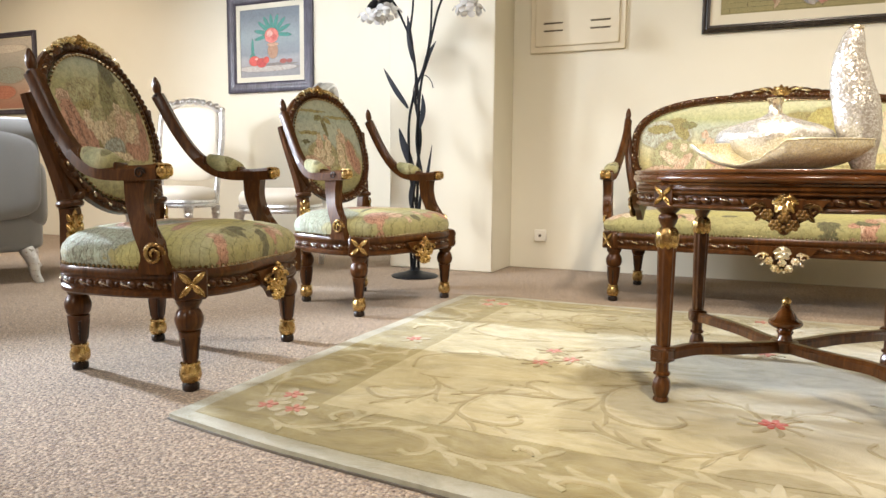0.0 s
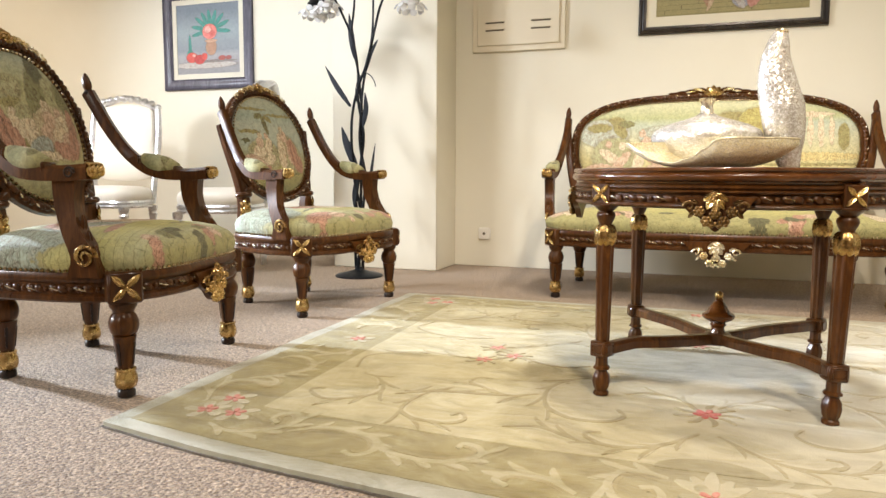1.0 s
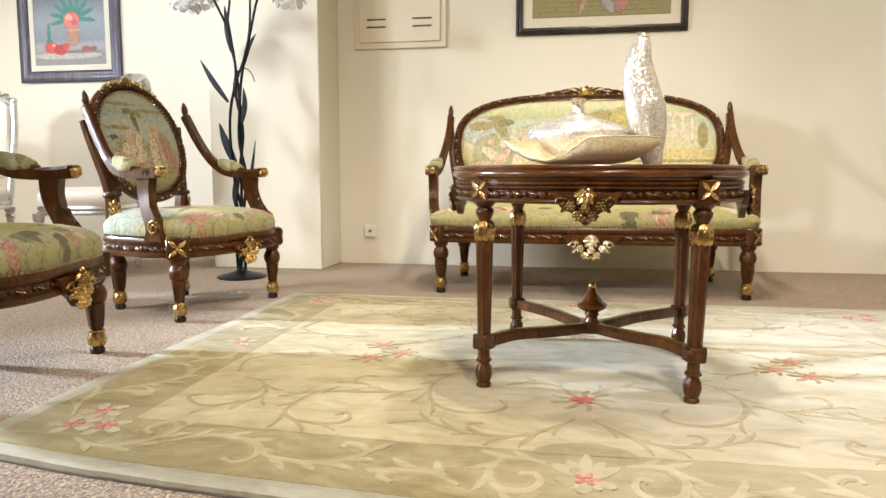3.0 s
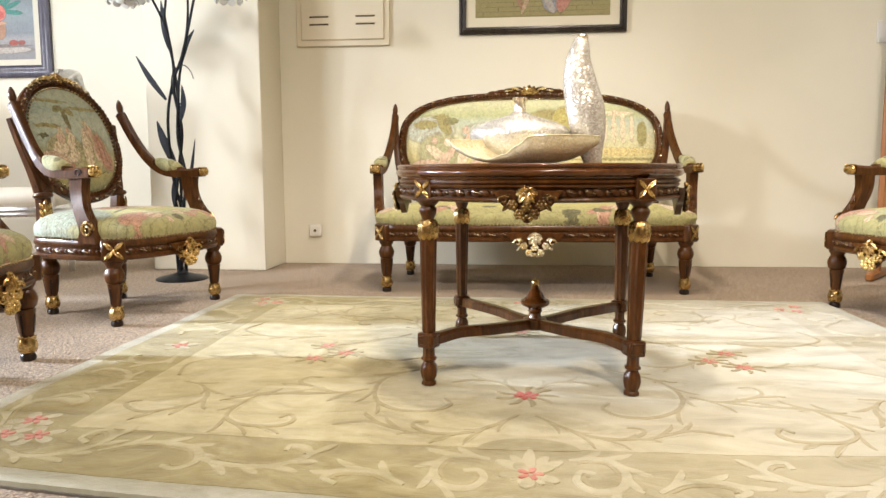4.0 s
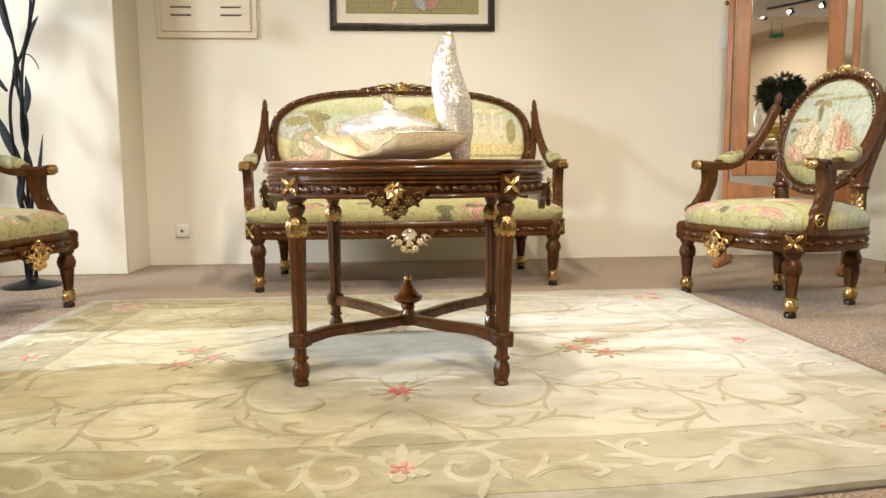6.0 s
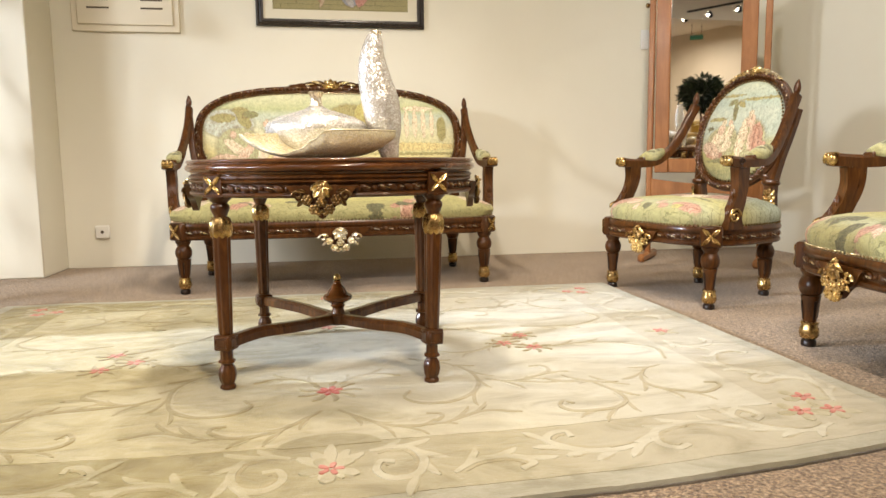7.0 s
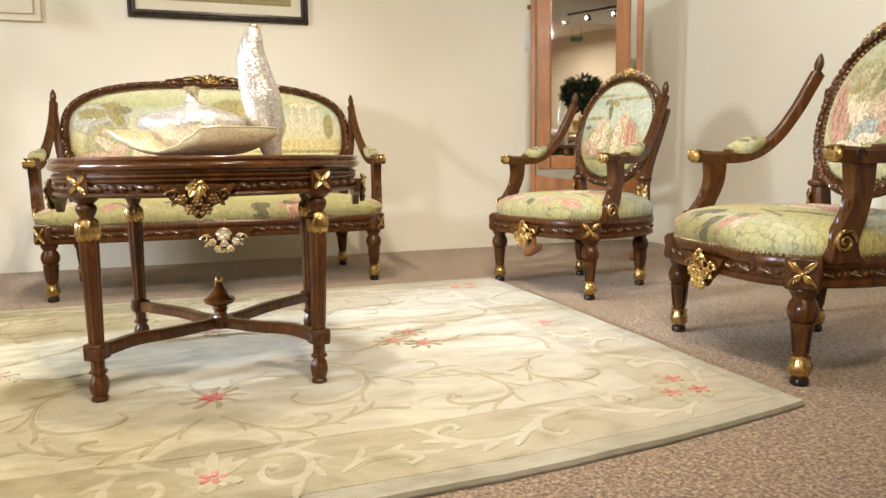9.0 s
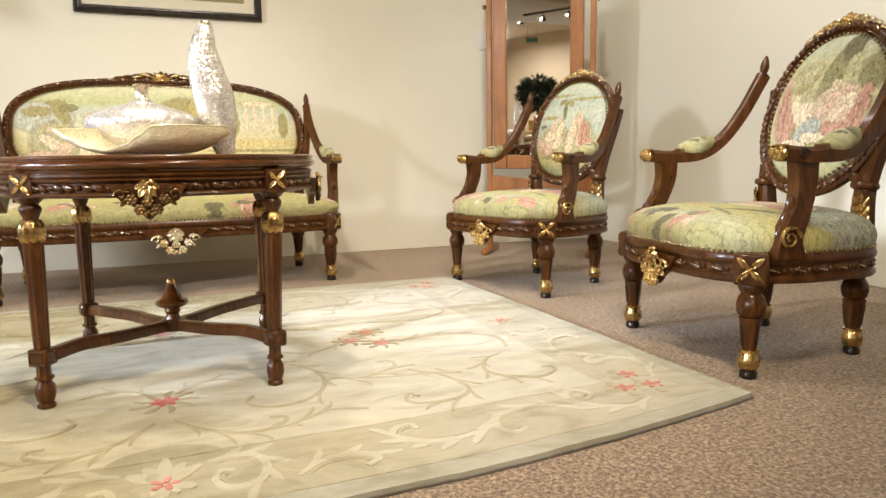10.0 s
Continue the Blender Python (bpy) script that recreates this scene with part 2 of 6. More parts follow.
    thread = n.add("ShaderNodeTexWave", Vector=obj, Scale=weave, Distortion=1.0, Detail=1.0)
    c = n.mix(n.math("MULTIPLY", thread.outputs[1], 0.12), c, (0.16, 0.13, 0.08))
    n.colour(c)
    n.put(n.bsdf, "Sheen Weight", 0.1)
    n.bump(n.math("ADD", thread.outputs[1], n.math("MULTIPLY", folds, 1.5)), 0.35, 0.002)
    return n.mat


SKY, PALE, OLIVE, GREEN, LEAF = (0.36, 0.41, 0.33), (0.46, 0.455, 0.27), (0.37, 0.34, 0.15), (0.26, 0.26, 0.125), (0.15, 0.15, 0.075)
ROSE, BLUSH, CREAM, STRAW, BLUE = (0.53, 0.31, 0.23), (0.67, 0.51, 0.39), (0.75, 0.67, 0.50), (0.49, 0.445, 0.165), (0.40, 0.45, 0.42)


def group(seed, cu, cw, hu, hw, count, size, colours):
    """Small ragged patches strewn over an oval, for leafy or draped parts of a woven scene."""
    r = random.Random(seed)
    out = []
    for k in range(count):
        a, q = r.uniform(0, 6.283), r.uniform(0.1, 1.0) ** 0.5
        out.append((cu + hu * q * math.cos(a), cw + hw * q * math.sin(a), size * r.uniform(0.6, 1.2), size * r.uniform(0.8, 1.7), r.uniform(-50, 50), colours[k % len(colours)]))
    return out


def larger(patches, k):
    return [(u, v, hu * k, hv * k, turn, colour) for u, v, hu, hv, turn, colour in patches]


def drapery(cu, cw, hu, hw, turn, colour, folds=2):
    """A draped patch of a woven scene, with darker and lighter folds along it."""
    out = [(cu, cw, hu, hw, turn, colour)]
    for k in range(folds):
        off = (k + 0.5) / folds * 2 - 1
        co, si = math.cos(radians(turn)), math.sin(radians(turn))
        out.append((cu + co * hu * off * 0.6, cw + si * hu * off * 0.6, hu * 0.10, hw * 0.72, turn + 6 * off, tuple(v * (0.55 if k % 2 == 0 else 1.18) for v in colour)))
    return out


back_a = tapestry("tapestry_back_garden", ("X", "Z"),
    [(0.05, OLIVE), (0.18, PALE), (0.32, (0.54, 0.49, 0.24)), (0.60, (0.56, 0.52, 0.29)), (0.78, (0.47, 0.45, 0.23)), (0.95, (0.46, 0.49, 0.36))],
    [(0.30, 0.74, 0.15, 0.09, 20, PALE), (0.30, 0.66, 0.10, 0.03, 10, OLIVE), (0.58, 0.76, 0.09, 0.24, -25, GREEN), (0.66, 0.90, 0.08, 0.09, -10, LEAF), (0.88, 0.72, 0.10, 0.12, 10, GREEN), (0.72, 0.78, 0.06, 0.08, 0, PALE),
     (0.68, 0.48, 0.25, 0.19, 0, (0.58, 0.51, 0.34)), (0.40, 0.34, 0.22, 0.09, 0, OLIVE)] + larger([
     (0.23, 0.40, 0.065, 0.12, -5, ROSE), (0.13, 0.69, 0.04, 0.045, 0, BLUSH), (0.33, 0.52, 0.055, 0.09, 35, CREAM), (0.41, 0.46, 0.05, 0.08, -10, CREAM), (0.38, 0.60, 0.06, 0.03, 20, PALE),
     (0.62, 0.645, 0.034, 0.040, 0, CREAM), (0.63, 0.555, 0.055, 0.055, 0, BLUSH), (0.74, 0.605, 0.034, 0.040, 0, BLUSH), (0.76, 0.525, 0.065, 0.060, 20, CREAM), (0.87, 0.54, 0.040, 0.085, 0, ROSE),
     (0.66, 0.45, 0.095, 0.042, 25, CREAM), (0.82, 0.42, 0.085, 0.055, -10, BLUSH), (0.56, 0.47, 0.045, 0.050, 0, BLUSH), (0.72, 0.36, 0.11, 0.045, -10, ROSE), (0.46, 0.375, 0.10, 0.052, 20, BLUE), (0.53, 0.32, 0.09, 0.028, 0, CREAM), (0.36, 0.27, 0.10, 0.030, -8, CREAM), (0.60, 0.22, 0.10, 0.030, 10, BLUE)], 1.32)
    + drapery(0.15, 0.50, 0.080, 0.19, 8, ROSE, 3) + drapery(0.84, 0.42, 0.06, 0.11, -12, ROSE, 1), 330, 0.85)
back_b = tapestry("tapestry_back_meadow", ("X", "Z"),
    [(0.06, GREEN), (0.16, OLIVE), (0.27, STRAW), (0.40, PALE), (0.50, (0.44, 0.50, 0.42)), (0.70, (0.50, 0.55, 0.46)), (0.80, (0.40, 0.47, 0.40)), (0.95, (0.50, 0.54, 0.42))],
    [(0.20, 0.64, 0.14, 0.018, 0, OLIVE), (0.70, 0.82, 0.25, 0.016, 0, OLIVE), (0.30, 0.87, 0.20, 0.014, 0, OLIVE), (0.42, 0.72, 0.030, 0.11, 10, GREEN), (0.35, 0.80, 0.055, 0.028, 20, GREEN), (0.48, 0.78, 0.055, 0.026, -20, OLIVE), (0.12, 0.55, 0.05, 0.022, 0, LEAF),
     (0.33, 0.40, 0.22, 0.17, 0, PALE), (0.69, 0.42, 0.17, 0.20, 0, PALE)] + larger([
     (0.19, 0.34, 0.12, 0.055, -15, BLUSH), (0.27, 0.43, 0.075, 0.065, 30, CREAM), (0.30, 0.535, 0.045, 0.050, 0, BLUSH), (0.31, 0.605, 0.027, 0.030, 0, CREAM), (0.41, 0.49, 0.042, 0.085, -20, CREAM), (0.40, 0.60, 0.025, 0.030, 0, BLUSH), (0.39, 0.36, 0.080, 0.042, 20, CREAM), (0.26, 0.28, 0.11, 0.030, 0, ROSE),
     (0.59, 0.44, 0.050, 0.18, -4, CREAM), (0.66, 0.60, 0.045, 0.055, 0, BLUSH), (0.64, 0.675, 0.027, 0.030, 0, CREAM), (0.70, 0.46, 0.028, 0.12, 0, BLUSH), (0.84, 0.32, 0.050, 0.08, 0, ROSE), (0.50, 0.22, 0.28, 0.020, 0, GREEN)], 1.15)
    + drapery(0.77, 0.42, 0.070, 0.17, 8, ROSE, 3) + drapery(0.24, 0.33, 0.055, 0.12, 55, BLUSH, 1), 330, 0.85)
seat_a = tapestry("tapestry_seat_brick_path", ("X", "Y"),
    [(0.02, OLIVE), (0.10, PALE), (0.25, STRAW), (0.5, STRAW), (0.65, OLIVE), (0.8, PALE), (0.95, SKY)],
    [(0.10, 0.60, 0.10, 0.25, 0, SKY), (0.90, 0.60, 0.10, 0.25, 0, SKY), *drapery(0.50, 0.62, 0.30, 0.16, 0, ROSE, 4), (0.36, 0.52, 0.19, 0.13, -15, BLUSH), (0.38, 0.50, 0.15, 0.09, -15, BLUE), (0.34, 0.52, 0.08, 0.04, -15, SKY), (0.64, 0.56, 0.19, 0.13, 15, BLUSH), (0.72, 0.50, 0.10, 0.07, 0, ROSE), (0.58, 0.45, 0.11, 0.05, 0, CREAM), (0.54, 0.62, 0.09, 0.05, 0, CREAM), (0.27, 0.34, 0.12, 0.025, 20, ROSE), (0.76, 0.32, 0.14, 0.016, 30, LEAF), (0.66, 0.22, 0.12, 0.014, -20, GREEN)]
    + group(14, 0.42, 0.08, 0.30, 0.06, 10, 0.040, (ROSE, LEAF, BLUSH, GREEN)), 330, 0.8, 10.0, (0.05, 0.05), 0.26)
seat_b = tapestry("tapestry_seat_flowers", ("X", "Y"),
    [(0.02, OLIVE), (0.12, PALE), (0.30, STRAW), (0.45, PALE), (0.7, SKY), (0.95, SKY)],
    [(0.11, 0.50, 0.11, 0.28, 0, SKY), *drapery(0.54, 0.60, 0.30, 0.18, 0, (0.60, 0.42, 0.32), 4), (0.71, 0.50, 0.16, 0.12, 25, ROSE), (0.42, 0.50, 0.16, 0.10, -20, ROSE), (0.57, 0.44, 0.10, 0.12, 10, CREAM), (0.50, 0.66, 0.06, 0.06, 0, CREAM), (0.66, 0.66, 0.06, 0.06, 0, ROSE), (0.30, 0.34, 0.12, 0.016, 30, LEAF), (0.74, 0.30, 0.12, 0.016, -20, GREEN), (0.27, 0.62, 0.07, 0.12, 0, BLUE),
     (0.22, 0.13, 0.12, 0.07, 0, ROSE), (0.78, 0.10, 0.11, 0.05, 0, ROSE), (0.34, 0.10, 0.07, 0.045, 0, BLUSH)]
    + group(17, 0.5, 0.08, 0.36, 0.05, 6, 0.032, (ROSE, BLUSH, LEAF, STRAW)), 330, 0.8, 8.0, (0.05, 0.05), 0.26)
pad_cloth = tapestry("tapestry_arm_pad", ("X", "Y"), [(0.1, OLIVE), (0.4, PALE), (0.7, GREEN), (0.95, OLIVE)],
    [(0.3, 0.3, 0.2, 0.10, 0, GREEN), (0.7, 0.35, 0.2, 0.07, 30, LEAF), (0.4, 0.75, 0.2, 0.10, 0, GREEN), (0.7, 0.62, 0.2, 0.08, 0, LEAF), (0.5, 0.5, 0.15, 0.06, 0, CREAM)])
YELLOW = (0.70, 0.61, 0.30)
sofa_back_cloth = tapestry("tapestry_sofa_landscape", ("X", "Z"),
    [(0.1, (0.62, 0.56, 0.27)), (0.35, (0.66, 0.60, 0.31)), (0.60, (0.62, 0.61, 0.42)), (0.74, (0.50, 0.55, 0.44)), (0.82, (0.46, 0.48, 0.26)), (0.95, (0.58, 0.58, 0.37))],
    [(0.10, 0.66, 0.10, 0.16, 0, (0.52, 0.56, 0.48)), (0.33, 0.62, 0.10, 0.12, 0, (0.52, 0.56, 0.48)), (0.42, 0.60, 0.06, 0.10, 0, OLIVE), (0.57, 0.72, 0.09, 0.16, 0, OLIVE), (0.66, 0.78, 0.07, 0.14, 0, STRAW), (0.08, 0.72, 0.05, 0.05, 0, OLIVE),
     (0.14, 0.40, 0.09, 0.22, 0, PALE), (0.160, 0.70, 0.025, 0.10, 10, OLIVE), (0.145, 0.80, 0.035, 0.04, 0, OLIVE), (0.185, 0.76, 0.03, 0.04, 0, GREEN),
     (0.085, 0.26, 0.060, 0.07, -10, BLUSH), (0.125, 0.40, 0.028, 0.10, 20, CREAM), (0.118, 0.54, 0.014, 0.04, 0, BLUSH), (0.165, 0.34, 0.022, 0.13, -15, BLUSH), (0.145, 0.22, 0.040, 0.05, 0, ROSE), (0.17, 0.52, 0.014, 0.05, 0, CREAM),
     (0.235, 0.36, 0.022, 0.22, -6, CREAM), (0.245, 0.66, 0.013, 0.045, 0, BLUSH), (0.280, 0.44, 0.032, 0.15, 12, ROSE), (0.262, 0.56, 0.018, 0.07, 0, BLUSH), (0.295, 0.26, 0.035, 0.07, 0, BLUSH), (0.45, 0.70, 0.02, 0.06, 0, BLUSH), (0.48, 0.68, 0.015, 0.05, 0, ROSE),
     (0.80, 0.66, 0.010, 0.17, 0, CREAM), (0.835, 0.66, 0.010, 0.17, 0, CREAM), (0.87, 0.66, 0.010, 0.17, 0, CREAM), (0.905, 0.66, 0.010, 0.15, 0, CREAM), (0.85, 0.83, 0.065, 0.03, 0, CREAM), (0.82, 0.40, 0.20, 0.045, 0, YELLOW), (0.80, 0.24, 0.22, 0.04, 0, YELLOW), (0.945, 0.60, 0.02, 0.14, 0, OLIVE), (0.75, 0.62, 0.025, 0.16, 0, OLIVE), (0.84, 0.32, 0.2, 0.016, 0, OLIVE)], 330, 0.6, 0.0, (0.022, 0.065), 0.28)
sofa_seat_cloth = tapestry("tapestry_sofa_seat", ("X", "Y"),
    [(0.03, OLIVE), (0.15, STRAW), (0.35, (0.55, 0.50, 0.21)), (0.7, (0.53, 0.48, 0.20)), (0.95, OLIVE)],
    group(25, 0.30, 0.07, 0.10, 0.06, 6, 0.024, (ROSE, BLUSH, LEAF)) + group(26, 0.68, 0.07, 0.11, 0.06, 7, 0.024, (ROSE, BLUSH, LEAF))
    + [(0.40, 0.55, 0.06, 0.12, 0, CREAM), (0.50, 0.60, 0.09, 0.10, 0, BLUSH), (0.60, 0.52, 0.06, 0.12, 0, ROSE), (0.05, 0.4, 0.05, 0.3, 0, BLUSH), (0.95, 0.4, 0.05, 0.3, 0, BLUSH), (0.09, 0.2, 0.03, 0.12, 0, CREAM), (0.91, 0.2, 0.03, 0.12, 0, CREAM)], 330, 0.8, 22.0, (0.015, 0.05), 0.26)


def cloth(name, a, b, rough=0.6, sheen=0.1, scale=160):
    n = Nodes(name, rough)
    v = n.coords()
    f = n.noise(v, scale, 4)
    g = n.noise(v, 3.5, 3)
    n.colour(n.mix(n.math("ADD", n.math("MULTIPLY", f, 0.3), n.math("MULTIPLY", g, 0.6)), a, b))
    n.put(n.bsdf, "Sheen Weight", sheen)
    n.bump(n.math("ADD", f, n.math("MULTIPLY", g, 2)), 0.2, 0.002)
    return n.mat


ivory_leather = cloth("ivory_leatherette", (0.78, 0.72, 0.61), (0.70, 0.63, 0.52), 0.45)
grey_velvet = cloth("grey_velvet", (0.27, 0.27, 0.26), (0.18, 0.18, 0.18), 0.8, 0.4)
mat_board = cloth("picture_mount", (0.72, 0.67, 0.53), (0.66, 0.60, 0.46), 0.8)
linen = cloth("linen_liner", (0.74, 0.70, 0.58), (0.66, 0.62, 0.50), 0.8)
card_white = cloth("white_card", (0.80, 0.79, 0.76), (0.76, 0.75, 0.72), 0.6)
dark_slot = cloth("vent_slot", (0.10, 0.08, 0.05), (0.13, 0.10, 0.07), 0.8)
mustard = cloth("mustard_velvet", (0.50, 0.32, 0.05), (0.40, 0.25, 0.04), 0.7, 0.3)
exit_green = cloth("sign_green", (0.02, 0.16, 0.08), (0.02, 0.12, 0.06), 0.5)


def canvas(name, base, shapes, tone=0.62):
    """A painting: ground colours, then strokes (u, v, half-width, half-height, colour, turn)."""
    marks = [(*p[:4], p[5] if len(p) > 5 else 0, tuple(min(0.8, 1.16 * tone * v) for v in p[4])) for p in shapes]
    return tapestry(name, ("X", "Z"), [(p, tuple(tone * v for v in c)) for p, c in base], marks, 500, 0.25, 0.0, (0.025, 0.025), 0.16)


GREENERY, BERRY, JUG = (0.08, 0.29, 0.26), (0.62, 0.12, 0.11), (0.45, 0.28, 0.20)
flower_canvas = canvas("still_life_canvas", [(0.1, (0.34, 0.34, 0.36)), (0.26, (0.44, 0.44, 0.47)), (0.34, (0.30, 0.34, 0.38)), (0.6, (0.36, 0.42, 0.46)), (0.9, (0.22, 0.26, 0.31))],
    [(0.45, 0.13, 0.50, 0.05, (0.50, 0.48, 0.46)), (0.58, 0.18, 0.36, 0.02, (0.24, 0.22, 0.22)), (0.21, 0.40, 0.025, 0.17, GREENERY), (0.21, 0.30, 0.05, 0.05, GREENERY)]
    + [(0.55 + 0.19 * math.sin(radians(a)), 0.62 + 0.17 * math.cos(radians(a)), 0.030, 0.125, GREENERY, -a) for a in (-78, -50, -28, -6, 16, 40, 66, 96, -104)]
    + [(0.55, 0.38, 0.085, 0.12, JUG), (0.55, 0.47, 0.10, 0.025, (0.56, 0.36, 0.26)), (0.53, 0.60, 0.115, 0.11, (0.72, 0.24, 0.22)), (0.50, 0.63, 0.05, 0.05, (0.80, 0.42, 0.38)), (0.57, 0.57, 0.045, 0.04, (0.62, 0.16, 0.15)),
     (0.24, 0.24, 0.095, 0.075, BERRY), (0.36, 0.21, 0.085, 0.07, (0.52, 0.09, 0.09)), (0.44, 0.25, 0.05, 0.05, BERRY), (0.27, 0.27, 0.03, 0.02, (0.80, 0.45, 0.40)), (0.72, 0.22, 0.06, 0.035, (0.40, 0.13, 0.12)), (0.82, 0.22, 0.05, 0.03, (0.34, 0.12, 0.12))], 0.95)
scene_canvas = canvas("landscape_canvas", [(0.05, (0.42, 0.37, 0.18)), (0.3, (0.46, 0.41, 0.20)), (0.6, (0.30, 0.32, 0.16)), (0.9, (0.30, 0.36, 0.32))],
    [(0.5, 0.02 + 0.055 * k, 0.5, 0.003, (0.22, 0.19, 0.10)) for k in range(6)] + [(0.06 + 0.115 * k, 0.02 + 0.055 * (k % 5) + 0.027, 0.003, 0.025, (0.22, 0.19, 0.10)) for k in range(8)]
    + [(0.33, 0.20, 0.018, 0.15, (0.42, 0.26, 0.18), 12), (0.38, 0.18, 0.016, 0.15, (0.58, 0.44, 0.32), -14), (0.36, 0.34, 0.055, 0.10, (0.36, 0.20, 0.15)),
     (0.57, 0.22, 0.075, 0.17, (0.34, 0.38, 0.46)), (0.55, 0.16, 0.03, 0.12, (0.52, 0.50, 0.50), 16), (0.66, 0.22, 0.05, 0.17, (0.56, 0.28, 0.24), -10), (0.61, 0.38, 0.06, 0.10, (0.50, 0.24, 0.22)), (0.8, 0.6, 0.2, 0.25, (0.14, 0.17, 0.07))], 0.8)
side_canvas = canvas("landscape_canvas_small", [(0.05, (0.46, 0.22, 0.15)), (0.3, (0.52, 0.36, 0.27)), (0.6, (0.46, 0.44, 0.38)), (0.9, (0.66, 0.60, 0.52))],
    [(0.55, 0.48, 0.30, 0.12, (0.34, 0.36, 0.31)), (0.4, 0.24, 0.25, 0.10, (0.50, 0.20, 0.13)), (0.5, 0.86, 0.4, 0.06, (0.70, 0.66, 0.58))], 0.9)


def mosaic(name, a, b, scale, rough, shine, tilt):
    """Small flakes of leaf, each a little turned, with fine dark joints."""
    n = Nodes(name, rough, shine)
    v = n.coords()
    vor = n.add("ShaderNodeTexVoronoi", Vector=v, Scale=scale)
    vor.feature = "DISTANCE_TO_EDGE"
    cell = n.add("ShaderNodeTexVoronoi", Vector=v, Scale=scale)
    crack = n.ramp(vor.outputs[0], [(0.02, (0, 0, 0)), (0.10, (1, 1, 1))])
    one = n.add("ShaderNodeSeparateColor", Color=cell.outputs[1]).outputs[0]
    shade = n.mix(n.ramp(one, [(0.15, (0, 0, 0)), (0.75, (1, 1, 1))]), b, a)
    patch = n.noise(v, 14, 4, 0.6)
    shade = n.mix(n.ramp(patch, [(0.48, (0.0, 0.0, 0.0)), (0.68, (0.6, 0.6, 0.6))]), shade, b)
    n.colour(n.mix(crack, (0.46, 0.41, 0.33), shade))
    n.put(n.bsdf, "Roughness", n.math("ADD", n.math("MULTIPLY", n.noise(v, scale * 0.6, 3), 0.2), rough - 0.08))
    off = n.add("ShaderNodeVectorMath")
    off.operation = "SUBTRACT"
    n.put(off, "0", cell.outputs[1])
    off.inputs[1].default_value = (0.5, 0.5, 0.5)
    turn = n.add("ShaderNodeVectorMath")
    turn.operation = "SCALE"
    turn.inputs[3].default_value = tilt
    n.put(turn, "0", off.outputs[0])
    summed = n.add("ShaderNodeVectorMath")
    n.put(summed, "0", turn.outputs[0])
    n.put(summed, "1", n.add("ShaderNodeNewGeometry").outputs["Normal"])
    unit = n.add("ShaderNodeVectorMath")
    unit.operation = "NORMALIZE"
    n.put(unit, "0", summed.outputs[0])
    n.put(n.bsdf, "Normal", unit.outputs[0])
    return n.mat


silver_mosaic = mosaic("crackled_silver_mosaic", (0.96, 0.95, 0.93), (0.62, 0.57, 0.49), 250.0, 0.20, 0.62, 0.46)
leaf_mosaic = mosaic("champagne_leaf_mosaic", (0.92, 0.86, 0.60), (0.78, 0.68, 0.38), 190.0, 0.18, 0.22, 0.20)

mirror_glass = Nodes("mirror_glass", 0.02, 1.0).mat
mirror_glass.node_tree.nodes["Principled BSDF"].inputs["Base Color"].default_value = (0.88, 0.88, 0.87, 1)
crystal = Nodes("clear_crystal", 0.06).mat
crystal.node_tree.nodes["Principled BSDF"].inputs["Transmission Weight"].default_value = 0.35
crystal.node_tree.nodes["Principled BSDF"].inputs["Base Color"].default_value = (0.95, 0.95, 0.95, 1)
plant_green = cloth("dark_foliage", (0.02, 0.035, 0.015), (0.05, 0.08, 0.03), 0.5)
bulb = Nodes("lamp_glow", 0.5).mat
bulb.node_tree.nodes["Principled BSDF"].inputs["Emission Color"].default_value = (1.0, 0.9, 0.72, 1)
bulb.node_tree.nodes["Principled BSDF"].inputs["Emission Strength"].default_value = 14.0


